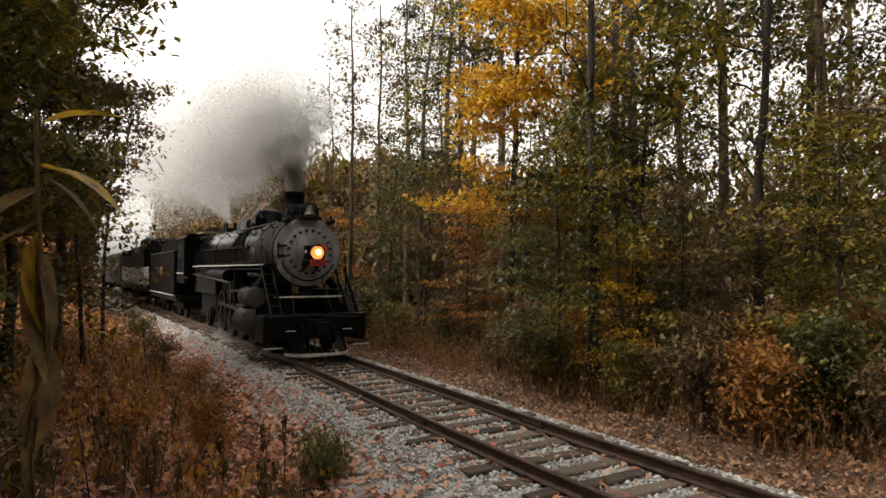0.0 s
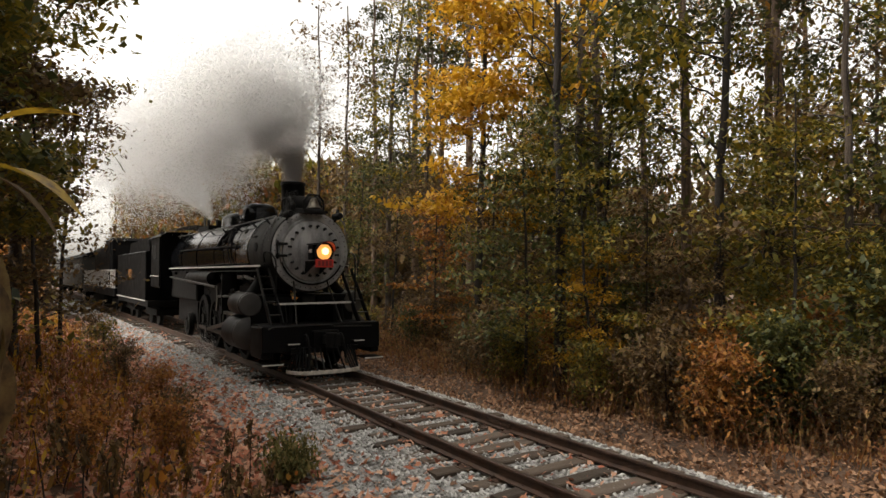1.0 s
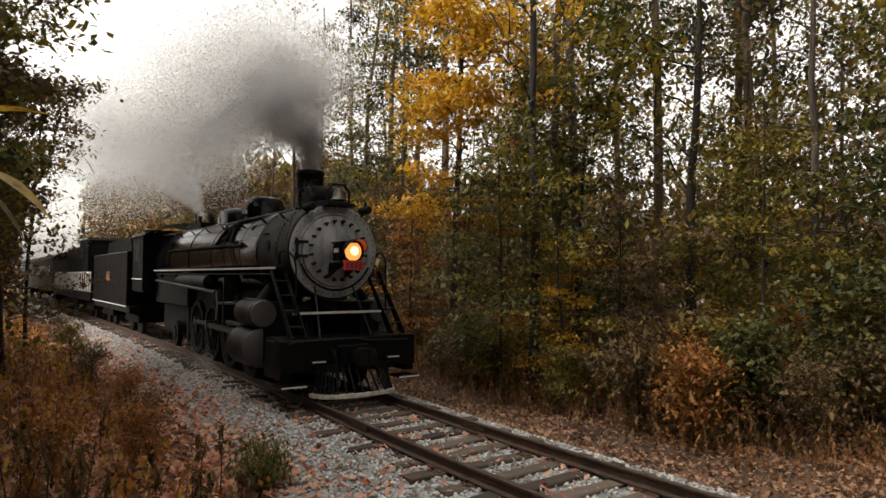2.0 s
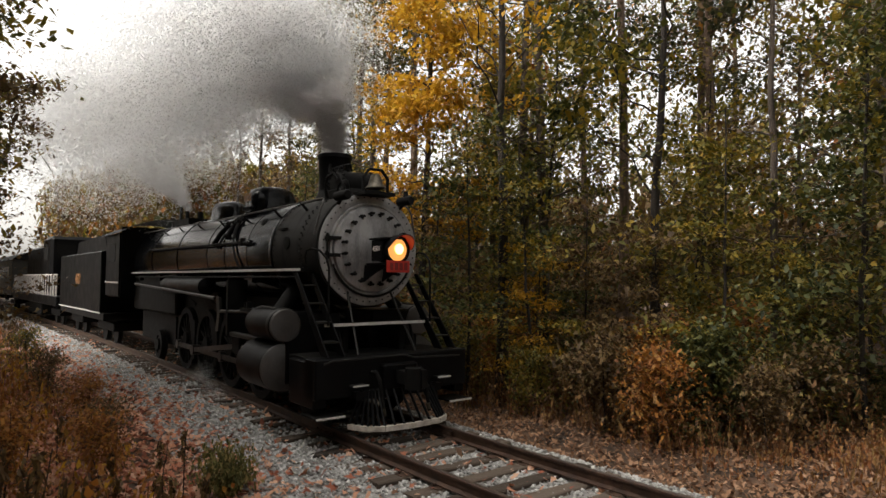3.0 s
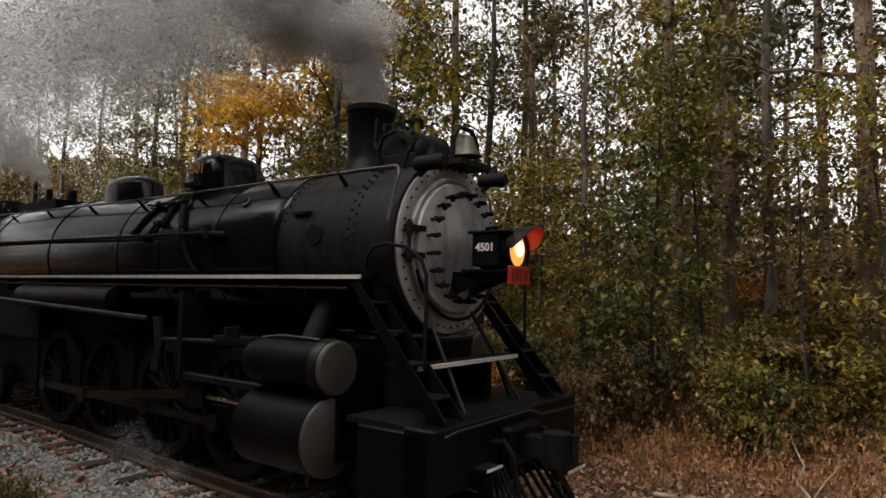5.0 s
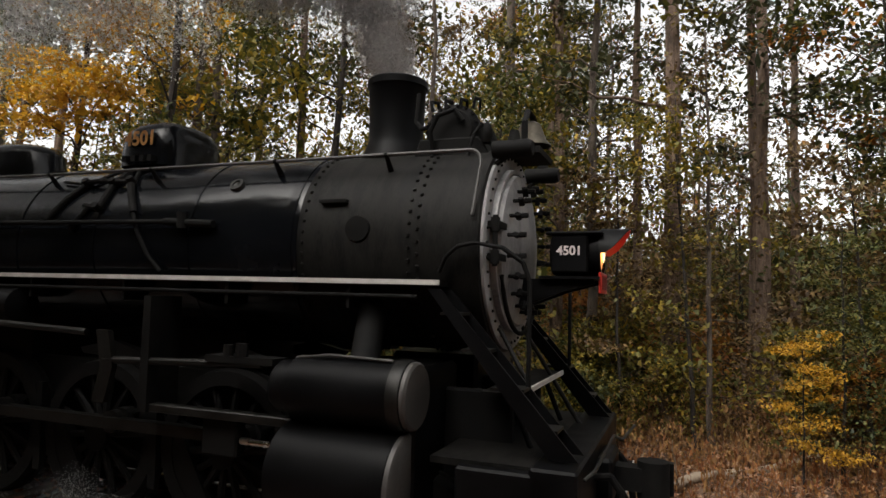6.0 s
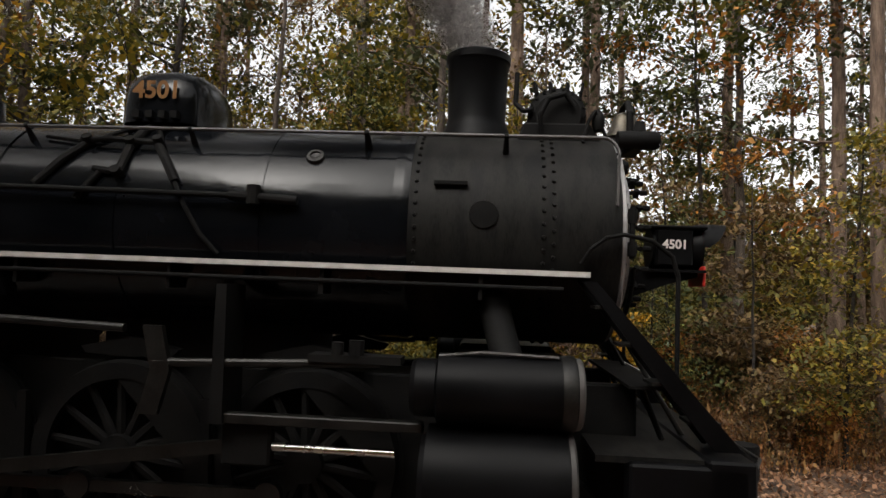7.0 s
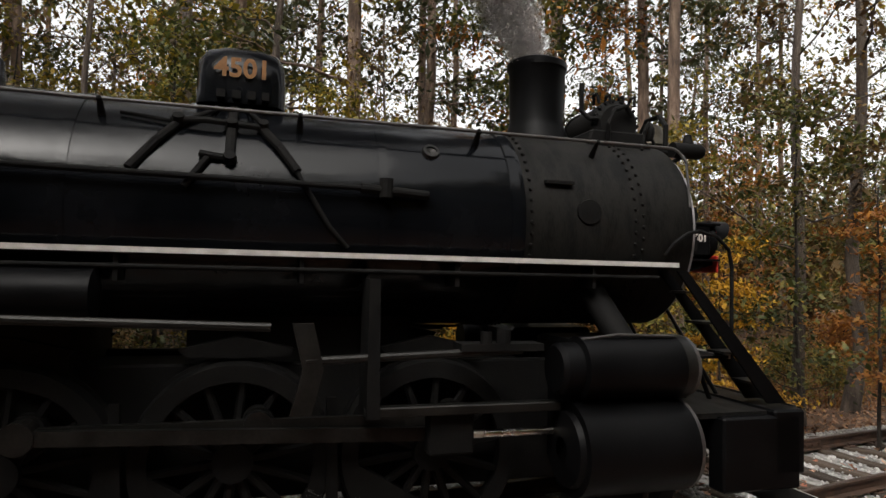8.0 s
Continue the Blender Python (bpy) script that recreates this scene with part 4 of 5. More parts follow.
def weight_mesh(r):
    pts = [(-math.cos(a) * (r - 0.12), math.sin(a) * (r - 0.12)) for a in np.linspace(-0.95, 0.95, 13)]
    return done(plate(bmesh.new(), pts, -0.06, 0.05), "counterweight", "dark")


WHEELS = []          # (object, place in the engine's space, radius, side)
big_hub, small_me = hub_mesh(0.80, True), hub_mesh(0.42, False)
big_tyre, small_tyre, weight_me = tyre_mesh(0.80), tyre_mesh(0.42), weight_mesh(0.80)
spoke_me = done(rod(bmesh.new(), (0.1, 0, 0), (0.68, 0, 0), 0.045, 0.032, seg=6), "spoke", "dark", True)
for side in (-1, 1):
    for x in DRIVERS:
        w = part("driving_wheel", big_hub, None, ENGINE, "black spoked driving wheel")
        part("tyre", big_tyre, None, w)
        part("counterweight", weight_me, None, w)
        for i in range(14):
            part("spoke", spoke_me, None, w, at=pose(0, 0, 0, 0, 360 * i / 14, 0))
        WHEELS.append((w, (x, side * 0.79, 0.80), 0.80, side))
    for x, r in ((-1.4, 0.42), (-11.2, 0.42)):
        w = part("truck_wheel", small_me, None, ENGINE)
        part("tyre", small_tyre, None, w)
        WHEELS.append((w, (x, side * 0.79, r), r, side))
RODS = []
for side in (-1, 1):
    bm = boxed(DRIVERS[3] - 0.1, DRIVERS[0] + 0.1, -0.03, 0.03, -0.05, 0.05)
    for x in DRIVERS:
        lathe(bm, [(-0.045, 0.0), (-0.045, 0.115), (0.045, 0.115), (0.045, 0.0)], "y", 18, (x, 0, 0))
    RODS.append(("side", part("side_rod", bm, "steel", ENGINE, "oily steel side rod"), side))
    bm = boxed(0.0, 3.2, -0.03, 0.03, -0.055, 0.055)
    for x in (0, 3.2):
        lathe(bm, [(-0.05, 0.0), (-0.05, 0.12), (0.05, 0.12), (0.05, 0.0)], "y", 18, (x, 0, 0))
    RODS.append(("main", part("main_rod", bm, "steel", ENGINE, "oily steel main rod"), side))
    head = part("crosshead", boxed(-0.2, 0.2, -0.07, 0.07, -0.15, 0.2), "dark", ENGINE, bevel=0.02)
    part("piston_rod", rod(bmesh.new(), (0.2, 0, 0), (1.2, 0, 0), 0.035), "bright", head, "bright steel piston rod", smooth=True)
    RODS.append(("head", head, side))


# ---- the cars behind: every car's own space has x ahead and its middle at x = 0 ----
car_wheel = done(lathe(bmesh.new(), [(-0.06, 0.0), (-0.06, 0.4), (0.05, 0.42), (0.06, 0.45), (0.085, 0.45), (0.085, 0.0)], "y", 32), "wheel", "dark", True)


def truck(parent, x):
    t = part("truck_frame", boxed(x - 1.3, x + 1.3, -1.02, 1.02, 0.45, 0.75), "dark", parent, bevel=0.03)
    for dx in (-0.85, 0.85):
        for s in (-1, 1):
            part("wheel", car_wheel, None, t, at=pose(x + dx, s * 0.79, 0.42))


def build_tender():
    ob = tagged(new("tender"), "black locomotive tender with gold figures on its side", "tender")
    part("tank", boxed(-4.2, 4.1, -1.48, 1.48, 1.15, 3.25), "black", ob, bevel=0.03)
    part("coal_bunker", plate(bmesh.new(), [(-1.5, 3.25), (-1.2, 3.75), (3.6, 3.85), (4.0, 3.4), (4.0, 3.25)], -1.3, 1.3), "black", ob)
    part("sill", boxed(-4.4, 4.3, -1.4, 1.4, 0.85, 1.12), "dark", ob, bevel=0.02)
    part("sill_edge", boxed(-4.3, 4.2, -1.505, -1.485, 1.10, 1.14), "white", ob, "white painted sill line")
    letters("4501", 0.55, "gold", pose(0, -1.487, 2.25, 90, 0, 0), ob, "number")
    bm = bmesh.new()
    for x in np.arange(-4.0, 4.0, 0.4):
        bolts(bm, [(x, -1.48, z) for z in (1.3, 3.15)], (0, -1, 0), 0.012, 0.012)
    part("rivets", bm, "black", ob)
    for x in (-2.8, 2.8):
        truck(ob, x)
    return ob


def build_diesel():
    ob = tagged(new("diesel_locomotive"), "black diesel locomotive with white railings on its walkway", "diesel locomotive")
    part("frame_sill", boxed(-8.2, 8.2, -1.5, 1.5, 1.0, 1.45), "black", ob, bevel=0.03)
    part("long_hood", boxed(-6.5, 3.6, -0.95, 0.95, 1.45, 4.1), "black", ob, bevel=0.12)
    part("cab", boxed(3.6, 5.8, -1.45, 1.45, 1.45, 4.35), "black", ob, bevel=0.15)
    part("short_hood", boxed(5.8, 7.6, -0.9, 0.9, 1.45, 3.1), "black", ob, bevel=0.1)
    for y in (-0.75, 0.75):
        part("cab_window", boxed(5.79, 5.815, y - 0.4, y + 0.4, 3.3, 3.95), "dark", ob)
    for s in (-1, 1):
        part("cab_window", boxed(4.0, 5.3, s * 1.455 - 0.01, s * 1.455 + 0.01, 3.2, 3.9), "dark", ob)
        part("handrail", rod(bmesh.new(), (-8.0, s * 1.45, 2.45), (8.0, s * 1.45, 2.45), 0.03), "white", ob, "white handrail")
        for x in np.arange(-7.9, 8.1, 0.75):
            part("rail_post", rod(bmesh.new(), (x, s * 1.45, 1.45), (x, s * 1.45, 2.45), 0.04, seg=6), "white", ob)
    part("fuel_tank", boxed(-2.4, 2.4, -1.3, 1.3, 0.35, 1.0), "dark", ob, bevel=0.05)
    for x in (-5, 5):
        truck(ob, x)
    return ob


def build_coach():
    ob = tagged(new("passenger_coach"), "dark weathered passenger coach with a row of windows", "passenger coach", "coaches behind the engines")
    part("side_wall", boxed(-11, 11, -1.5, 1.5, 1.1, 3.5), "coach", ob, bevel=0.03)
    bm = bmesh.new()
    top = [(y, 3.5 + 0.6 * max(0.0, math.cos(y / 1.55 * math.pi / 2)) ** 0.7) for y in np.linspace(-1.55, 1.55, 13)]
    va, vb = [bm.verts.new((-11.2, y, z)) for y, z in top], [bm.verts.new((11.2, y, z)) for y, z in top]
    for i in range(12):
        bm.faces.new((va[i], va[i + 1], vb[i + 1], vb[i]))
    bm.faces.new(va)
    bm.faces.new(vb)
    part("roof", bm, "dark", ob, smooth=True)
    for x in np.arange(-9, 9.1, 1.5):
        w = part("window", boxed(x - 0.45, x + 0.45, -1.525, -1.503, 2.2, 3.1), "coach", ob)
        part("pane", boxed(x - 0.38, x + 0.38, -1.532, -1.527, 2.27, 3.03), "jacket", w)
    for x in (-7.5, 7.5):
        truck(ob, x)
    return ob


TENDER, DIESEL, COACH = build_tender(), build_diesel(), build_coach()
COACHES = [COACH, copy_thing(COACH, Matrix.Identity(4))]
CARS = [(TENDER, -20.1, 2.8), (DIESEL, -33.5, 5.0), (COACHES[0], -53.8, 7.5), (COACHES[1], -77.0, 7.5)]


# ---- plants ----
def join(parts):
    V, F, o = [], [], 0
    for v, f in parts:
        V.append(v)
        F.append(f + o)
        o += len(v)
    return np.concatenate(V), np.concatenate(F)


def bent(a, b, r, n=7, amount=0.06):
    """A crooked line from a to b."""
    a, b = np.asarray(a, float), np.asarray(b, float)
    L = np.linalg.norm(b - a)
    t = np.linspace(0, 1, n)
    off = np.cumsum(r.normal(0, amount * L / n * 1.6, (n, 3)), 0)
    off -= t[:, None] * off[-1] * 0.7
    off[0] = 0
    return a + (b - a) * t[:, None] + off


def leaves(centres, size, r, tilt=0.6):
    """Leaf pieces at the given centres."""
    n = len(centres)
    s = r.uniform(0.6, 1.3, n) * size
    v, f = pieces(centres[:, 0], centres[:, 1], centres[:, 2], s, LEAF, LEAF_F, r, tilt=tilt)
    return v, f


def make_tree(seed, height, girth, limb_from, limb_to, limbs, reach, clump, per, leaf, rise=0.35, lean=0.03, spray=0.35, twigs=3):
    """Trunk mesh data and crown mesh data of one tree: limbs with twigs, and leaves in clumps along them."""
    r = np.random.default_rng(seed)
    top = np.array([r.normal(0, lean * height), r.normal(0, lean * height), height])
    spine = bent((0, 0, -0.3), top, r, 12, 0.03)
    wood = [tube(spine, girth * (1.0 - 0.75 * np.linspace(0, 1, 12) ** 1.1) * np.concatenate([[1.35, 1.08], np.ones(10)]), 8)]
    tips = []
    for k in range(limbs):
        h = limb_from + (limb_to - limb_from) * (k + r.random()) / limbs
        h = min(h, height * 0.97)
        base = np.array([np.interp(h, spine[:, 2], spine[:, i]) for i in range(3)])
        a = r.uniform(0, 2 * np.pi)
        L = reach * r.uniform(0.5, 1.15) * (1 - 0.5 * max(0, (h - limb_from)) / max(1, height - limb_from))
        end = base + np.array([math.cos(a) * L, math.sin(a) * L, L * rise * r.uniform(0.2, 1.4)])
        line = bent(base, end, r, 7, 0.16)
        r0 = girth * 0.28 * (1 - 0.5 * h / height)
        wood.append(tube(line, r0 * np.linspace(1, 0.22, 7), 4))
        tips += [line[3], line[4], line[5], line[6]]
        for q in range(twigs):
            i = r.integers(2, 7)
            e = line[i] + r.normal(0, 0.28 * L, 3) * (1, 1, 0.55)
            tw = bent(line[i], e, r, 4, 0.2)
            wood.append(tube(tw, r0 * 0.3 * np.linspace(1, 0.3, 4), 3))
            tips += [tw[2], tw[3]]
    V, F = join(wood)
    if per <= 0:
        return (V, F), None
    tips = np.array(tips)
    c = np.repeat(tips, per, 0) + r.normal(0, clump, (len(tips) * per, 3)) * (1, 1, spray)
    drop = r.random(len(tips))                     # some twigs have shed most of their leaves
    keep = r.random(len(c)) < np.repeat(np.clip(drop * 1.9, 0.12, 1), per)
    return (V, F), leaves(c[keep], leaf * 1.15, r)


TREE_KINDS = {}


def tree_kind(name, bark, foliage, label, **kw):
    (wv, wf), lv = make_tree(**kw)
    trunk = mesh_np("trunk", wv, wf, bark, True)
    crown = mesh_np("crown", lv[0], lv[1], foliage) if lv is not None else None
    TREE_KINDS[name] = (trunk, crown, label)


def plant(kind, x, y, turn=0.0, size=1.0, label="", crown_material=None, name="tree", z=None):
    trunk, crown, text = TREE_KINDS[kind]
    ob = new(name)
    ob.matrix_basis = pose(x, y, float(ground_z(x, y)) if z is None else z, 0, 0, turn) @ Matrix.Diagonal((size, size, size, 1))
    tagged(ob, label or text, name.replace("_", " "))
    part("trunk", trunk, None, ob)
    if crown:
        c = part("crown", crown, None, ob)
        if crown_material:
            c.material_slots[0].link = "OBJECT"
            c.material_slots[0].material = M[crown_material]
    return ob


tree_kind("pine_a", "pinebark", "needle", "tall pine with a bare trunk and thin dark needles", seed=1, height=24, girth=0.21, limb_from=7, limb_to=23, limbs=22, reach=3.4, clump=0.35, per=26, leaf=0.072, rise=0.1, lean=0.008, spray=0.5)
tree_kind("pine_b", "pinebark", "needle", "tall pine with a bare reddish trunk", seed=2, height=22, girth=0.17, limb_from=9, limb_to=21, limbs=18, reach=3.0, clump=0.35, per=26, leaf=0.072, rise=0.0, lean=0.012, spray=0.5)
tree_kind("tall_a", "bark", "olive", "tall slim hardwood with thinning olive leaves", seed=3, height=19, girth=0.15, limb_from=4, limb_to=18, limbs=24, reach=3.6, clump=0.3, per=24, leaf=0.062, rise=0.5, lean=0.02)
tree_kind("tall_b", "bark", "brown", "tall hardwood with sparse brown leaves", seed=4, height=18, girth=0.13, limb_from=3.5, limb_to=17, limbs=24, reach=3.2, clump=0.3, per=20, leaf=0.06, rise=0.6, lean=0.03)
tree_kind("golden", "darkbark", "yellow", "dark-trunked tree with a golden yellow crown", seed=5, height=15, girth=0.13, limb_from=4.2, limb_to=12, limbs=22, reach=3.2, clump=0.36, per=64, leaf=0.068, rise=0.25, lean=0.015)
tree_kind("under_a", "darkbark", "olive", "young understory tree with flat sprays of leaves", seed=6, height=7.5, girth=0.055, limb_from=1.2, limb_to=7, limbs=20, reach=2.1, clump=0.34, per=22, leaf=0.052, rise=0.18, spray=0.16)
tree_kind("under_b", "darkbark", "orange", "slender understory tree with orange leaves in flat sprays", seed=7, height=6.0, girth=0.045, limb_from=1.0, limb_to=5.6, limbs=18, reach=1.8, clump=0.32, per=22, leaf=0.052, rise=0.15, spray=0.14)
tree_kind("under_c", "darkbark", "green", "young tree with dull green leaves", seed=8, height=8.5, girth=0.06, limb_from=0.8, limb_to=8, limbs=24, reach=1.9, clump=0.34, per=22, leaf=0.052, rise=0.3, spray=0.25)
tree_kind("bare", "bark", "brown", "thin nearly bare tree", seed=9, height=13, girth=0.1, limb_from=3, limb_to=12.5, limbs=22, reach=2.3, clump=0.3, per=5, leaf=0.06, rise=0.7, lean=0.03, twigs=6)
tree_kind("shrub_a", "darkbark", "brown", "leafy brown shrub at the forest edge", seed=10, height=1.9, girth=0.025, limb_from=0.1, limb_to=1.7, limbs=16, reach=0.8, clump=0.2, per=20, leaf=0.034, rise=0.8, spray=0.7)
tree_kind("shrub_b", "darkbark", "green", "dull green shrub at the forest edge", seed=12, height=1.6, girth=0.025, limb_from=0.1, limb_to=1.5, limbs=16, reach=0.75, clump=0.2, per=20, leaf=0.034, rise=0.8, spray=0.7)
tree_kind("crooked", "darkbark", "olive", "crooked forked dark tree", seed=14, height=11, girth=0.13, limb_from=2.0, limb_to=8.5, limbs=9, reach=3.0, clump=0.4, per=14, leaf=0.07, rise=1.1, lean=0.05, twigs=5)


tree_kind("forked", "darkbark", "olive", "straight dark trunk forking high up into thin limbs", seed=16, height=14, girth=0.135, limb_from=5.6, limb_to=13, limbs=13, reach=2.6, clump=0.4, per=12, leaf=0.06, rise=1.2, lean=0.004, twigs=5)


def polar(az, d):
    a = radians(az)
    return -math.sin(a) * d, math.cos(a) * d


def build_woods():
    r = np.random.default_rng(21)
    # single trees that can be told apart: kind, bearing, distance, size
    for kind, az, d, size, mt in (
        ("forked", 49.0, 14.5, 1.0, "yellow"), ("golden", 56.0, 18.5, 0.95, None), ("tall_a", 44.6, 18.0, 1.1, None), ("crooked", 36.0, 15.0, 1.0, None),
        ("pine_b", 31.6, 22.0, 1.0, None), ("pine_a", 14.9, 15.5, 0.8, None), ("tall_b", 11.8, 15.0, 1.0, "olive"), ("pine_b", 8.4, 19.0, 0.9, None),
        ("pine_a", 5.3, 14.5, 1.0, None), ("pine_a", -2.3, 19.0, 1.0, None), ("bare", 1.9, 13.0, 0.62, None), ("tall_a", 18.0, 17.0, 1.2, None),
        ("pine_b", 30.8, 21.0, 1.0, None), ("bare", 26.0, 13.5, 0.9, None), ("pine_a", -20.8, 17.0, 0.9, None), ("pine_b", -24.5, 15.0, 1.0, None),
        ("tall_b", -32.8, 14.0, 0.9, None), ("tall_a", -36.0, 16.0, 1.0, "brown"), ("tall_b", -14.0, 17.0, 1.0, "orange"), ("pine_b", 39.0, 20.0, 1.0, None),
        ("pine_a", 62.0, 30.0, 0.9, None), ("pine_b", 65.5, 33.0, 0.9, None), ("tall_b", 68.0, 30.0, 0.85, None), ("bare", 70.5, 27.0, 1.1, None),
        ("bare", 72.0, 33.0, 1.0, None), ("pine_a", 59.5, 27.0, 0.8, None), ("tall_b", 75.5, 46.0, 0.7, "orange"), ("tall_a", 78.0, 52.0, 0.7, None),
        ("tall_a", 80.5, 58.0, 0.7, "brown"), ("tall_b", 83.0, 64.0, 0.7, None), ("tall_a", 73.5, 52.0, 0.75, None), ("tall_b", 85.5, 70.0, 0.7, "brown"),
        ("under_a", 52.0, 14.5, 0.85, "green"), ("under_a", 46.0, 13.5, 0.75, "olive"), ("under_b", 41.5, 13.8, 0.75, "brown"), ("under_b", 45.5, 14.0, 0.6, "yellow"),
        ("under_b", 35.5, 13.4, 0.7, "brown"), ("under_a", 30.0, 12.8, 0.8, "olive"), ("under_b", 26.0, 13.2, 0.55, "olive"), ("under_c", 21.0, 13.5, 0.9, None),
        ("under_c", 16.0, 14.0, 0.9, "olive"), ("under_a", 9.0, 13.5, 0.8, "brown"), ("under_c", 3.0, 13.0, 0.8, "olive"), ("under_b", -4.5, 11.5, 0.42, "yellow"),
        ("under_c", -7.0, 12.0, 0.5, "green"), ("under_a", -9.0, 14.0, 0.8, "brown"), ("under_b", -15.0, 13.0, 0.8, "brown"), ("under_c", -21.0, 12.5, 0.7, "olive"),
        ("under_b", -27.0, 11.8, 0.6, "yellow"), ("under_c", -33.0, 12.0, 0.7, "green"), ("under_b", -38.0, 12.0, 0.7, "orange"), ("under_a", 55.5, 18.0, 0.9, "brown"),
        ("under_b", 60.0, 21.0, 0.9, None), ("under_a", 64.0, 24.0, 0.9, "brown"), ("under_c", 67.5, 26.0, 0.9, "green"), ("under_b", 71.0, 31.0, 1.0, None),
    ):
        x, y = polar(az, d)
        plant(kind, x, y, r.uniform(0, 360), size, crown_material=mt)
    # the wood behind
    kinds = ["tall_a", "tall_b", "pine_a", "pine_b", "under_a", "under_c", "under_b", "under_a", "under_c", "tall_b"]
    mats = [None, None, "olive", "brown", "orange", "green", None]
    n = 0
    while n < 80:
        az, d = r.uniform(-48, 72), 17 + 26 * r.random() ** 0.8
        x, y = polar(az, d)
        if lateral(x, y) < 7.5:
            continue
        k = kinds[r.integers(len(kinds))]
        plant(k, x, y, r.uniform(0, 360), r.uniform(0.8, 1.15) * (1.2 if k.startswith("under") else 1.0), crown_material=mats[r.integers(len(mats))] if not k.startswith("pine") else None)
        n += 1
    # trees on the camera's side of the track, and round behind the camera
    for kind, x, y, size, mt in (("golden", -9.6, -1.3, 0.62, "olive"), ("golden", -13.0, -1.5, 0.72, "brown"), ("golden", -7.6, -2.4, 0.7, "green"), ("golden", -18.5, -1.6, 0.7, "olive"), ("tall_a", -13.5, -2.6, 0.62, "green"), ("under_c", -11.0, -1.5, 0.85, "olive"), ("tall_b", -17.5, -1.0, 0.7, "olive"), ("under_a", -15.0, -0.4, 0.9, "brown"),
                                 ("under_c", -20.5, -0.2, 0.9, "brown"), ("tall_a", -24.0, -1.6, 0.7, "brown"), ("under_b", -27.0, -1.5, 0.8, None), ("tall_b", -32.0, -2.6, 0.7, "orange"),
                                 ("tall_a", -40.0, -3.6, 0.75, None), ("tall_b", -50.0, -4.6, 0.8, None), ("under_c", -8.6, -2.6, 1.0, "green"), ("tall_a", -9.5, -4.0, 0.9, None), ("tall_b", -3.0, -7.0, 0.9, None),
                                 ("tall_a", 4.0, -7.5, 0.9, None), ("tall_b", 10.0, -6.0, 0.9, None), ("pine_a", -14.0, -6.0, 0.9, None), ("tall_a", 16.0, -4.0, 0.9, None)):
        plant(kind, x, y, r.uniform(0, 360), size, crown_material=mt)
    # shrubs along the forest edge and on the near bank
    for i in range(95):
        az = r.uniform(-44, 66)
        x, y = polar(az, 10)
        a = radians(az)
        l = 3.6 + 5.5 * r.random() ** 1.3 + (2.8 if -16 < az < 24 else 0)
        d = 9.0
        for _ in range(12):
            x, y = polar(az, d)
            d += (l - float(lateral(x, y))) * 0.9
        plant("shrub_a" if r.random() < 0.68 else "shrub_b", x, y, r.uniform(0, 360), r.uniform(0.6, 1.15) * (0.5 + 0.1 * l), crown_material=[None, "orange", "brown", "green", "olive", None][r.integers(6)], name="shrub")
    for x, y, s, mt in ((-8.6, 1.1, 0.5, "orange"), (-10.5, 1.5, 0.5, "brown"), (-13.5, 1.6, 0.5, "orange"), (-17, 1.2, 0.6, "brown"), (-7.2, 0.2, 0.45, "orange"), (-21, 1.0, 0.7, "olive"), (-26, 0.8, 0.7, "brown"), (-6.2, -0.8, 0.6, "brown")):
        plant("shrub_a", x, y, r.uniform(0, 360), s, crown_material=mt, name="shrub", label="low shrub with autumn leaves on the near bank")


build_woods()


def build_undergrowth(name, label, material, keep, n, x0, x1, hmin, hmax, seed, leafy=5, leaf=0.04):
    """Thin stems with small withered leaves, joined: weeds that nobody could count."""
    px, py, l, r = scatter(n, x0, x1, keep, seed)
    k = len(px)
    h = r.uniform(hmin, hmax, k) * r.uniform(0.5, 1, k)
    pz = surface_z(px, py, l)
    lx, ly = r.normal(0, 0.22, k) * h, r.normal(0, 0.22, k) * h
    w = 0.004 + 0.004 * r.random(k)
    a = r.uniform(0, np.pi, k)
    dx, dy = np.cos(a) * w, np.sin(a) * w
    V = np.stack([np.stack([px - dx, py - dy, pz - 0.02], -1), np.stack([px + dx, py + dy, pz - 0.02], -1),
                  np.stack([px + lx * 0.4 + dx * 0.7, py + ly * 0.4 + dy * 0.7, pz + h * 0.55], -1), np.stack([px + lx * 0.4 - dx * 0.7, py + ly * 0.4 - dy * 0.7, pz + h * 0.55], -1),
                  np.stack([px + lx, py + ly, pz + h], -1)], 1)
    F = np.concatenate([np.array([(0, 1, 2), (0, 2, 3), (3, 2, 4)])[None] + (np.arange(k) * 5)[:, None, None]]).reshape(-1, 3)
    t = r.uniform(0.2, 1.05, (k, leafy))
    c = np.stack([px[:, None] + lx[:, None] * t * t + r.normal(0, 0.04, t.shape), py[:, None] + ly[:, None] * t * t + r.normal(0, 0.04, t.shape), pz[:, None] + h[:, None] * t], -1).reshape(-1, 3)
    lv, lf = leaves(c, leaf, r, tilt=1.2)
    v, f = join([(V.reshape(-1, 3), F), (lv, lf)])
    tagged(new(name, mesh_np(name, v, f, material)), label, "undergrowth", kind="stuff")


def edge(x, l):
    return smooth(2.6, 4.0, l) * (1 - 0.6 * smooth(7, 12, l)) * np.clip(14 / (np.abs(x + 3) + 6), 0.2, 1) * (1 - 0.75 * smooth(-7, -5, x) * (1 - smooth(3, 6, x)) * (1 - smooth(5.5, 7.5, l)))


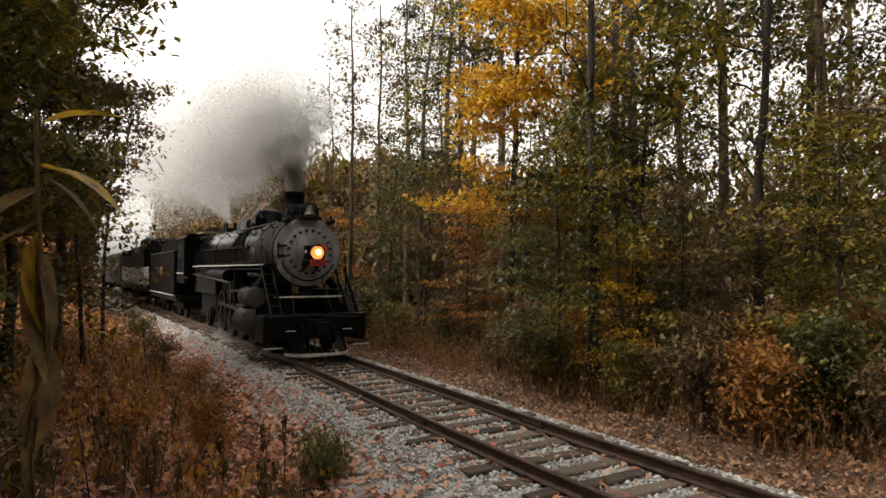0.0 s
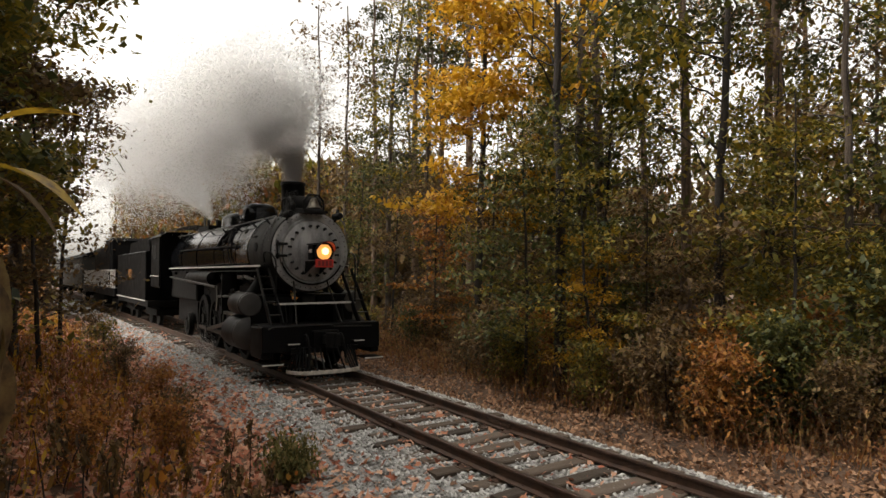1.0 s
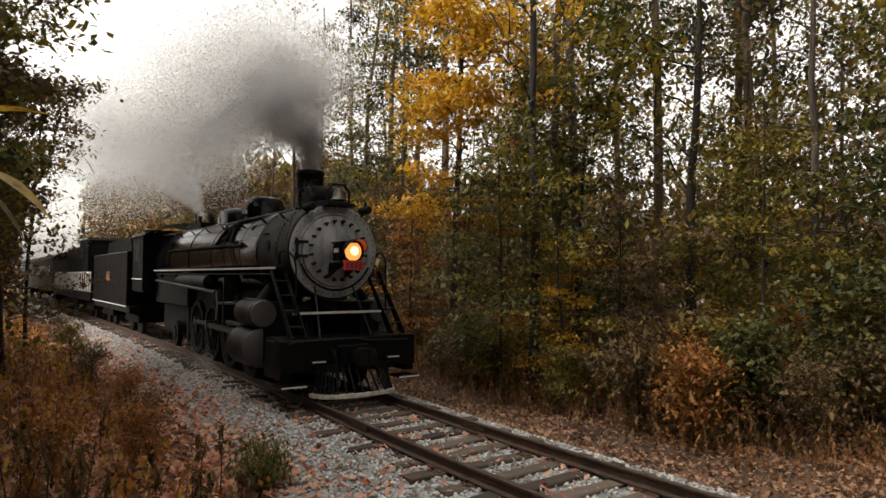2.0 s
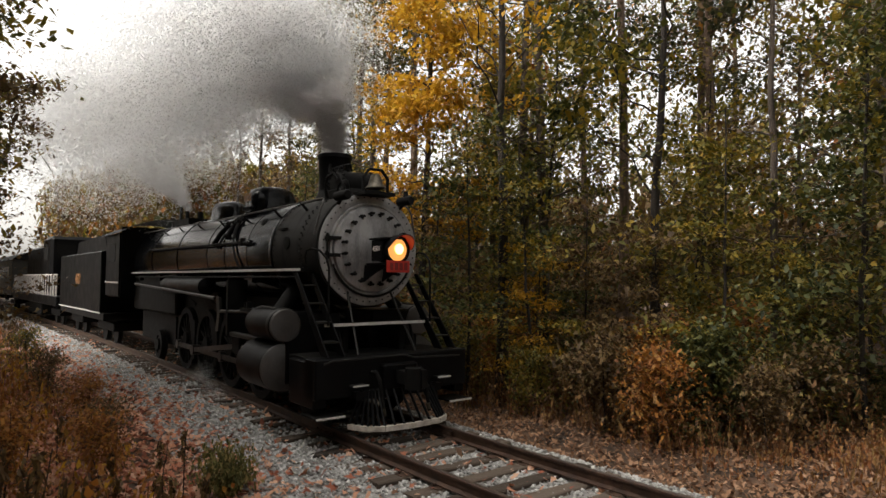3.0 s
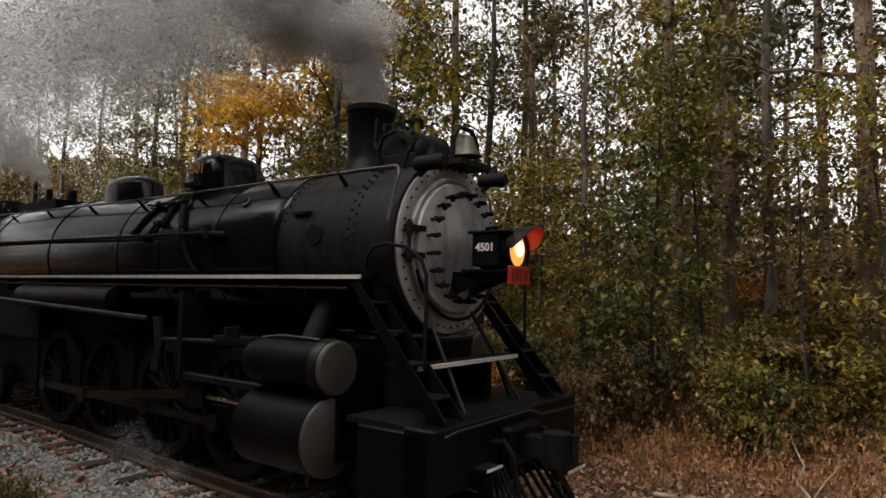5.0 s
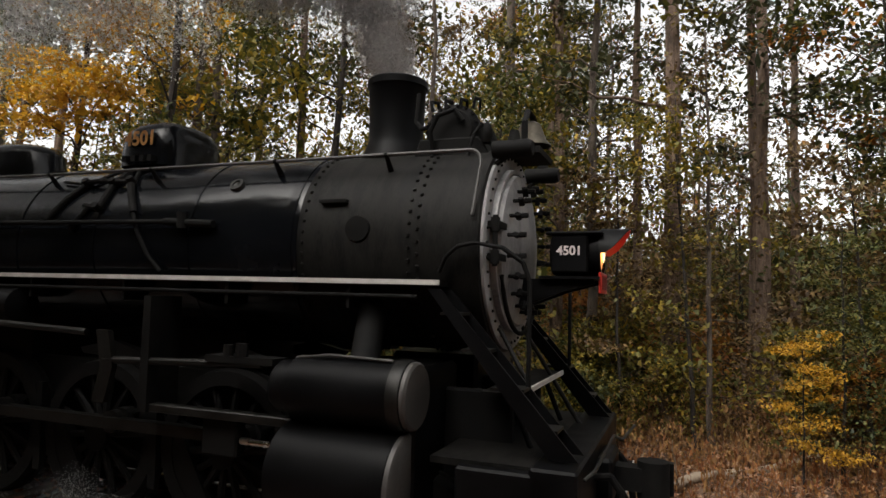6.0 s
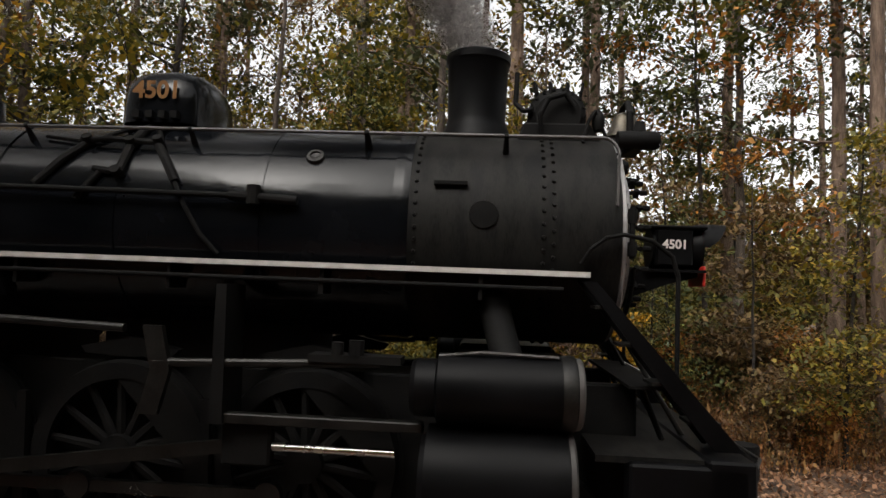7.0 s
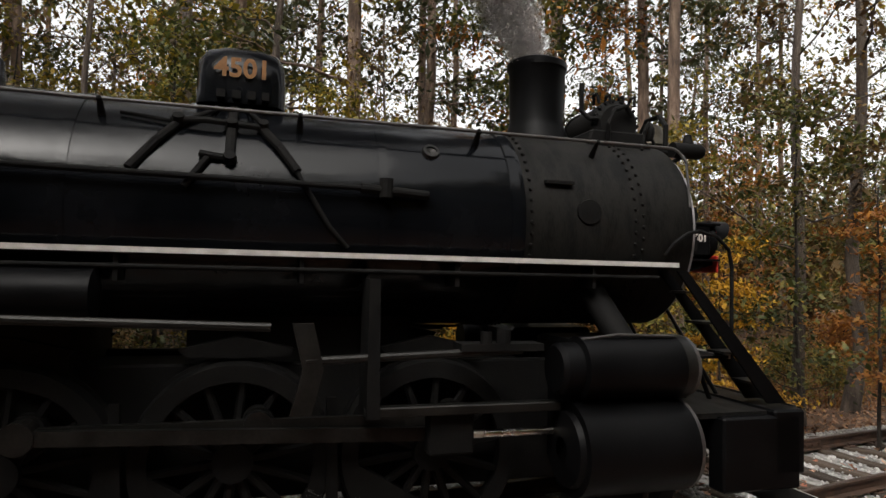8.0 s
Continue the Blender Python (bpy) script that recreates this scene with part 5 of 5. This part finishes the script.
build_undergrowth("brown_undergrowth", "dense dry brown weeds along the forest edge", "weed", edge, 45000, -38, 22, 0.35, 1.4, 31, 9, 0.027)
build_undergrowth("rust_undergrowth", "rust red grass and weeds by the track", "rust_weed", lambda x, l: smooth(2.6, 4.2, l) * (1 - smooth(5.5, 7.5, l)) * 0.8, 40000, -36, 20, 0.2, 0.7, 32, 7, 0.022)
build_undergrowth("bank_weeds", "withered brown and orange weeds on the near bank", "weed", lambda x, l: smooth(2.7, 4.2, -l) * np.clip(9 / (np.abs(x + 9) + 5), 0.15, 1) * (x < -2.5), 5000, -46, 0, 0.2, 0.85, 33, 7, 0.026)
build_undergrowth("bank_orange_weeds", "orange leaved weeds on the near bank", "orange", lambda x, l: smooth(3.0, 4.4, -l) * 0.6 * (x < -3.5), 9000, -36, -3, 0.2, 0.95, 34, 8, 0.03)


build_undergrowth("bank_yellow_weeds", "yellow leaved weeds on the near bank", "yellow", lambda x, l: smooth(3.0, 4.4, -l) * 0.5 * (x < -5.5), 3600, -36, -5, 0.3, 1.1, 36, 7, 0.03)


def build_canopy():
    """The deep part of the wood: sprays of leaves behind one another that close most of the sky."""
    r = np.random.default_rng(78)
    for mt, count, label in (("green", 900, "dull green sprays of leaves deep in the wood"), ("olive", 1000, "olive yellow sprays of leaves deep in the wood"), ("brown", 800, "brown sprays of leaves deep in the wood"), ("orange", 300, "orange sprays of leaves deep in the wood")):
        az = np.radians(r.uniform(-52, 54, count))
        d = r.uniform(21, 42, count)
        c0 = np.stack([-np.sin(az) * d, np.cos(az) * d, r.uniform(0.04, 0.52, count) * d], -1)
        open_sky = np.interp(np.degrees(az), [-52, -26, -18, -4, 4, 15, 35, 54], [1.0, 0.7, 0.06, 0.06, 0.35, 0.6, 0.6, 0.9])
        c0 = c0[(lateral(c0[:, 0], c0[:, 1]) > 9) & (r.random(count) < open_sky)]
        c = np.repeat(c0, 34, 0) + r.normal(0, 1.0, (len(c0) * 34, 3)) * (1, 1, 0.38)
        v, f = leaves(c, 0.085, r, tilt=0.8)
        tagged(new("deep_canopy", mesh_np("deep_canopy", v, f, mt)), label, "foliage", kind="stuff")


build_canopy()


def build_far_woods():
    """Low distant foliage that closes the wood."""
    r = np.random.default_rng(77)
    n = 85000
    az = np.radians(r.uniform(-62, 84, n))
    d = r.uniform(36, 58, n)
    x, y = -np.sin(az) * d, np.cos(az) * d
    z = np.abs(r.normal(0, 3.5, n)) + 0.1 + 1.0 * np.sin(az * 23) ** 2
    ok = lateral(x, y) > 9
    c = np.stack([x, y, z], -1)[ok]
    v, f = leaves(c, 0.24, r, tilt=1.0)
    tagged(new("far_woods", mesh_np("far_woods", v, f, "brown")), "distant brown and olive woodland thicket", "woods", kind="stuff")
    # the wooded slope beyond the train, tree behind tree
    n = 90000
    for name, mt, lift in (("wooded_slope", "brown", 0.0), ("wooded_slope", "olive", 0.6), ("wooded_slope", "orange", -1.2)):
        az = np.radians(r.uniform(60, 100, n))
        d = r.uniform(42, 88, n)
        x, y = -np.sin(az) * d, np.cos(az) * d
        crowns = 1.5 * np.abs(np.sin(az * 31 + d * 0.21)) + 0.8 * np.abs(np.sin(az * 83 + d * 0.4))
        top = (9.0 + lift + crowns) * (0.55 + 0.45 * d / 84) * 1.15 + r.normal(0, 0.35, n)
        c = np.stack([x, y, top * r.random(n) ** 0.7], -1)[np.abs(lateral(x, y)) > 4]
        v, f = leaves(c, 0.21, r, tilt=1.0)
        tagged(new(name, mesh_np(name, v, f, mt)), "distant autumn woodland beyond the train", "woods", kind="stuff")
        n = 45000 if mt == "brown" else 22000
    # unseen leaves, behind the camera and beyond the left side, added to darken reflections
    n = 46000
    az = np.radians(r.uniform(98, 292, n))
    d = r.uniform(9, 26, n)
    x, y = -np.sin(az) * d, np.cos(az) * d
    ok = np.abs(lateral(x, y)) > 5
    c = np.stack([x, y, r.uniform(0, 1, n) ** 0.85 * 14], -1)[ok]
    v, f = leaves(c, 0.42, r, tilt=1.2)
    tagged(new("woods_behind", mesh_np("woods_behind", v, f, "olive")), "unseen olive leaf mass added behind the camera to darken reflections", "woods", kind="stuff")


build_far_woods()


def build_log():
    r = np.random.default_rng(3)
    pts = [(-3.3, 8.7), (-2.2, 9.2), (-1.4, 9.7), (-0.6, 10.8), (0.4, 12.4), (1.4, 14.0)]
    p3 = [(x, y, float(ground_z(x, y)) + 0.07) for x, y in pts]
    v, f = tube(p3, [0.03, 0.06, 0.075, 0.08, 0.075, 0.05], 9)
    ob = tagged(new("fallen_branch", mesh_np("fallen_branch", v, f, "log", True)), "bleached fallen branch lying on leaf litter", "fallen branch")
    for a, b in (((-1.5, 9.5, 0.0), (-1.9, 10.1, 0.9)), ((-0.9, 10.2, 0.0), (-0.9, 10.0, 0.75)), ((-1.5, 9.5, 0.0), (-1.2, 9.9, 0.6))):
        v, f = tube(bent(np.array(a) + (0, 0, float(ground_z(a[0], a[1])) + 0.08), np.array(b) + (0, 0, float(ground_z(b[0], b[1])) + 0.1), r, 6, 0.15), np.linspace(0.02, 0.006, 6), 6)
        part("twig", mesh_np("twig", v, f, "log", True), None, ob)


build_log()


def build_edge_bushes():
    """Dull green bushes that stand free at the edge of the wood."""
    for az, d, size, mt, label in ((12.5, 12.5, 0.85, "green", "rounded dull green bush above rust red weeds"), (9.0, 13.5, 0.7, "olive", "yellowing bush above rust red weeds"), (70.0, 25.0, 1.3, "green", "pale green bush at the edge of the wood"), (66.5, 23.0, 1.0, "olive", "yellow green bush at the edge of the wood")):
        x, y = polar(az, d)
        plant("shrub_b", x, y, az * 7, size, crown_material=mt, name="shrub", label=label)


build_edge_bushes()


def build_sprig():
    """The green bush at the edge of the gravel."""
    r = np.random.default_rng(8)
    k = 420
    a = r.uniform(0, 2 * np.pi, k)
    h, sp = r.uniform(0.25, 0.75, k), r.uniform(0.1, 0.5, k)
    z0 = float(ground_z(-8.2, 2.55))
    c = []
    for i in range(k):
        t = r.random(9)
        c.append(np.stack([-8.2 + np.cos(a[i]) * sp[i] * t, 2.55 + np.sin(a[i]) * sp[i] * t, z0 + h[i] * t ** 0.8 * (1.2 - 0.6 * sp[i])], -1))
    v, f = leaves(np.concatenate(c), 0.02, r, tilt=1.4)
    tagged(new("sprig_bush", mesh_np("sprig_bush", v, f, "grassy")), "feathery green and tan bush beside the gravel", "bush")


build_sprig()


def big_leaf(name, length, width, material, parent, m, curl=0.3):
    bm = bmesh.new()
    n = 7
    rows = []
    for i in range(n):
        t = i / (n - 1)
        w = width * math.sin(math.pi * min(1, 0.06 + 0.94 * t) ** 0.75) * 0.5
        z = -curl * length * t * t
        rows.append([bm.verts.new((length * t, -w, z + 0.25 * w)), bm.verts.new((length * t, 0, z)), bm.verts.new((length * t, w, z + 0.25 * w))])
    for p, q in zip(rows, rows[1:]):
        bm.faces.new((p[0], q[0], q[1], p[1]))
        bm.faces.new((p[1], q[1], q[2], p[2]))
    return part(name, bm, material, parent, smooth=True, at=m)


def build_stalk():
    """The tall withering plant close to the camera."""
    ob = tagged(new("withered_stalk"), "tall withering plant with spotted yellow leaves", "plant")
    r = np.random.default_rng(4)
    gx, gy = polar(94.6, 1.35)
    z0 = float(ground_z(gx, gy))
    H = 2.62 - z0
    ob.matrix_basis = pose(gx, gy, z0)
    line = bent((0.02, 0, 0), (0.0, 0.0, H), r, 9, 0.02)
    v, f = tube(line, np.linspace(0.009, 0.004, 9), 7)
    part("stem", mesh_np("stem", v, f, "deadleaf", True), None, ob)
    for z, turn, pitch, L, W, mt in ((H - 0.02, 95, -30, 0.13, 0.05, "bigleaf"), (H - 0.10, 60, 12, 0.17, 0.07, "bigleaf"), (H - 0.12, 75, 30, 0.15, 0.05, "deadleaf"), (H - 0.14, -120, 15, 0.17, 0.05, "deadleaf"), (H - 0.2, -80, 25, 0.2, 0.05, "deadleaf"),
                                     (H - 0.22, 250, 75, 0.19, 0.07, "bigleaf"), (H - 0.26, 200, 80, 0.22, 0.06, "deadleaf"), (H - 0.36, 120, 82, 0.2, 0.05, "deadleaf"), (H - 0.42, 30, 80, 0.22, 0.07, "deadleaf"), (H - 0.3, 70, 70, 0.17, 0.05, "deadleaf"),
                                     (H - 0.55, 300, 75, 0.2, 0.05, "deadleaf"), (H - 0.7, 100, 70, 0.2, 0.05, "deadleaf")):
        big_leaf("leaf", L, W, mt, ob, pose(0, 0, z, 0, pitch, turn), 0.35)


build_stalk()


def build_stems():
    """Dark upright weed stalks on the near bank."""
    r = np.random.default_rng(9)
    for i in range(34):
        az, d = r.uniform(74, 97), r.uniform(4.2, 9.5)
        x, y = polar(az, d)
        if lateral(x, y) > -3.0:
            continue
        z = float(ground_z(x, y))
        h = r.uniform(0.45, 1.0)
        v, f = tube(bent((0, 0, -0.03), (r.normal(0, 0.08), r.normal(0, 0.08), h), r, 6, 0.05), np.linspace(0.008, 0.004, 6), 6)
        ob = tagged(new("weed_stalk", mesh_np("weed_stalk", v, f, "darkbark", True)), "dark dry weed stalk with a withered seed head", "weed stalk", "weed stalks on the bank")
        ob.matrix_basis = pose(x, y, z)
        c = np.stack([r.normal(0, 0.025, 60), r.normal(0, 0.025, 60), h * r.uniform(0.55, 1.0, 60)], -1)
        lv, lf = leaves(c, 0.022, r, tilt=1.4)
        part("seed_head", mesh_np("seed_head", lv, lf, "brown"), None, ob)


build_stems()


# ---- smoke and steam: rigid puffs of fine flakes that travel with the engine ----
def vapour(name, color, translucent):
    m = bpy.data.materials.new(name)
    m.use_nodes = True
    t = m.node_tree
    t.nodes.remove(t.nodes["Principled BSDF"])
    d, tr, ms = t.nodes.new("ShaderNodeBsdfDiffuse"), t.nodes.new("ShaderNodeBsdfTranslucent"), t.nodes.new("ShaderNodeMixShader")
    d.inputs["Color"].default_value = tr.inputs["Color"].default_value = (*color, 1)
    ms.inputs[0].default_value = translucent
    t.links.new(d.outputs[0], ms.inputs[1])
    t.links.new(tr.outputs[0], ms.inputs[2])
    t.links.new(ms.outputs[0], t.nodes["Material Output"].inputs["Surface"])
    return m


M["smoke"] = vapour("coal_smoke", (0.87, 0.84, 0.83), 0.6)
M["soot"] = vapour("sooty_coal_smoke", (0.60, 0.56, 0.54), 0.6)
M["steam"] = vapour("white_steam", (0.99, 0.99, 0.99), 0.7)


def puff(name, radius, flake, depth, material, parent, place, seed, flat=0.85):
    """A lumpy ball of vapour: fine flakes, thick in the middle and thinning outwards."""
    r = np.random.default_rng(seed)
    n = int(min(19000, depth * 4.0 * radius * radius / (0.43 * flake * flake)))
    d = r.normal(0, 1, (n, 3))
    d /= np.linalg.norm(d, axis=1)[:, None]
    lump = 1.0 + 0.16 * np.sin(d[:, 0] * 3.1 + seed) * np.sin(d[:, 1] * 3.7 + 2 * seed) + 0.12 * np.sin(d[:, 2] * 6 + d[:, 0] * 5 + seed) + 0.06 * np.sin(d[:, 0] * 11 + seed) * np.sin(d[:, 1] * 12 + d[:, 2] * 9)
    c = d * (radius * lump * r.random(n) ** 0.52)[:, None] * (1, 1, flat)
    e = r.normal(0, 1, (n, 3, 3))
    e /= np.linalg.norm(e, axis=2)[..., None]
    v = (c[:, None] + e * flake * r.uniform(0.5, 1.2, (n, 1, 1))).reshape(-1, 3)
    me = mesh_np(name, v, np.arange(3 * n).reshape(-1, 3), material, True)
    nor = 0.35 * d + r.normal(0, 0.15, (n, 3)) + (0, 0, 0.8)
    nor /= np.linalg.norm(nor, axis=1)[:, None]
    me.normals_split_custom_set_from_vertices(np.repeat(nor, 3, 0).tolist())
    ob = part(name, me, None, parent)
    ob.location = place
    return ob


PUFFS = []        # (object, place in the engine's space, drift, spin)


def build_smoke():
    r = np.random.default_rng(50)
    plume = tagged(new("smoke_plume"), "thick grey and white smoke plume from the chimney", "smoke", kind="stuff")
    # column out of the chimney, then the plume trailing back over the train
    line = [(-2.18, 0, 4.60), (-2.18, 0, 4.82), (-2.2, 0, 5.05), (-2.25, 0, 5.3), (-2.33, 0, 5.6), (-2.5, 0, 5.95), (-2.8, 0, 6.35), (-3.3, 0, 6.8), (-4.1, -0.1, 7.1), (-5.2, -0.3, 7.2), (-6.6, -0.5, 7.2), (-8.3, -0.8, 7.1), (-10.2, -1.1, 7.1), (-12.4, -1.4, 7.2), (-15.0, -1.7, 7.4), (-18.0, -2.0, 7.6)]
    rad = [0.26, 0.29, 0.34, 0.4, 0.5, 0.65, 0.85, 1.15, 1.5, 1.85, 2.1, 2.35, 2.5, 2.7, 2.8, 2.9]
    k = 0
    for i, (p, q) in enumerate(zip(line, rad)):
        m = 1 if i < 4 else (2 if i < 6 else 4)
        for j in range(m):
            o = r.normal(0, 0.42 * q, 3) * (1.0, 0.8, 0.8) if m > 1 else np.zeros(3)
            rr = q * (r.uniform(0.75, 1.1) if m > 1 else 1)
            fl = float(np.clip(0.012 * rr + 0.007, 0.010, 0.027))
            ob = puff("smoke_puff", rr, fl, 2.2 if i < 5 else (1.0 if i < 8 else 0.55), "soot" if i < 4 else ("smoke" if i < 6 else "steam"), plume, Vector(p) + Vector(o), 100 + k)
            PUFFS.append((ob, Vector(p) + Vector(o), Vector((-0.12, 0.01, 0.03)) * min(1.0, 0.12 * i), r.uniform(-7, 7)))
            k += 1
    jet = tagged(new("steam_wisp"), "thin white steam from the safety valve", "steam", kind="stuff")
    for i in range(9):
        p = Vector((-11.1 - 0.22 * i - 0.03 * i * i, -0.1 - 0.05 * i, 4.35 + 0.23 * i))
        ob = puff("steam_puff", 0.12 + 0.1 * i, 0.008 + 0.0015 * i, 1.5 - 0.1 * i, "steam", jet, p, 200 + i)
        PUFFS.append((ob, p, Vector((-0.05, 0, 0.02)), 5))
    low = tagged(new("cylinder_steam"), "wisp of steam by the cylinder above the gravel", "steam", kind="stuff")
    for i in range(3):
        p = Vector((-3.2 - 0.5 * i, -1.75, 0.2 + 0.1 * i))
        ob = puff("steam_puff", 0.22 + 0.06 * i, 0.004, 0.08, "steam", low, p, 300 + i)
        PUFFS.append((ob, p, Vector((-0.04, 0, 0.01)), 4))
    return plume, jet, low


VAPOURS = build_smoke()

# ---- what moves ----
ENG_T = [0.0, 1.5, 3.5, 5.5, 6.0, 7.0, 8.0]
ENG_X = [-16.61, -12.576, -7.325, -2.335, -1.14, 1.21, 3.51]
ENG_Y = [4.955, 5.143, 5.410, 5.775, 5.94, 6.46, 7.19]
ENG_H = [2.2, 1.9, 1.8, 3.6, 4.2, 7.0, 12.6]
FIT_X, FIT_Y, FIT_H = np.polyfit(ENG_T, ENG_X, 3), np.polyfit(ENG_T, ENG_Y, 4), np.polyfit(ENG_T, ENG_H, 4)


def engine_pose(t):
    return pose(float(np.polyval(FIT_X, t)), float(np.polyval(FIT_Y, t)), 0, 0, 0, float(np.polyval(FIT_H, t)))


def motions():
    times = [0.25 * i for i in range(33)]
    rows = [(t, engine_pose(t)) for t in times]
    walk(ENGINE, rows)
    for ob in VAPOURS:
        walk(ob, rows)
    for ob, p, drift, spin in PUFFS:
        walk(ob, [(t, Matrix.Translation(p + drift * t) @ pose(0, 0, 0, spin * t, spin * 0.6 * t, spin * 0.4 * t)) for t in (0.0, 2.0, 4.0, 6.0, 8.0)])
    gone = [rows[i][1].translation.x - rows[0][1].translation.x for i in range(33)]

    def crank(t, side):
        return math.degrees(gone[round(t * 4)] / 0.80) - 60 + (90 if side > 0 else 0)

    for w, (x, y, z), r, side in WHEELS:
        turn = pose(0, 0, 0, 0, 0, 0 if side < 0 else 180)
        walk(w, [(t, Matrix.Translation((x, y, z)) @ pose(0, 0, 0, 0, (crank(t, side) if r > 0.5 else math.degrees(gone[round(t * 4)] / r)), 0) @ turn) for t in times])
    for kind, ob, side in RODS:
        out = []
        for t in times:
            a = radians(crank(t, side))
            # the crank pin of a wheel turned by a about its axle
            cx, cz = CRANK * math.cos(a) * (1 if side < 0 else -1), -CRANK * math.sin(a) * (1 if side < 0 else -1)
            px, pz = DRIVERS[2] + cx, 0.80 + cz
            hx = px + math.sqrt(3.2 ** 2 - (1.0 - pz) ** 2)
            if kind == "side":
                m = Matrix.Translation((cx, side * 0.95, 0.80 + cz))
            elif kind == "main":
                m = pose(px, side * 1.05, pz, 0, -math.degrees(math.asin((1.0 - pz) / 3.2)), 0)
            else:
                m = Matrix.Translation((hx, side * 1.12, 1.0))
            out.append((t, m))
        walk(ob, out)
    for car, back, half in CARS:
        out = []
        for t in times:
            e = rows[round(t * 4)][1].translation.x
            s = float(np.interp(e, GX, GL)) + back
            ends = []
            for d in (half, -half):
                x = float(np.interp(s + d, GL, GX))
                ends.append(on_track(x))
            mid, way = (ends[0] + ends[1]) / 2, ends[0] - ends[1]
            out.append((t, pose(*mid, 0, 0, math.degrees(math.atan2(way.y, way.x)))))
        walk(car, out)


motions()
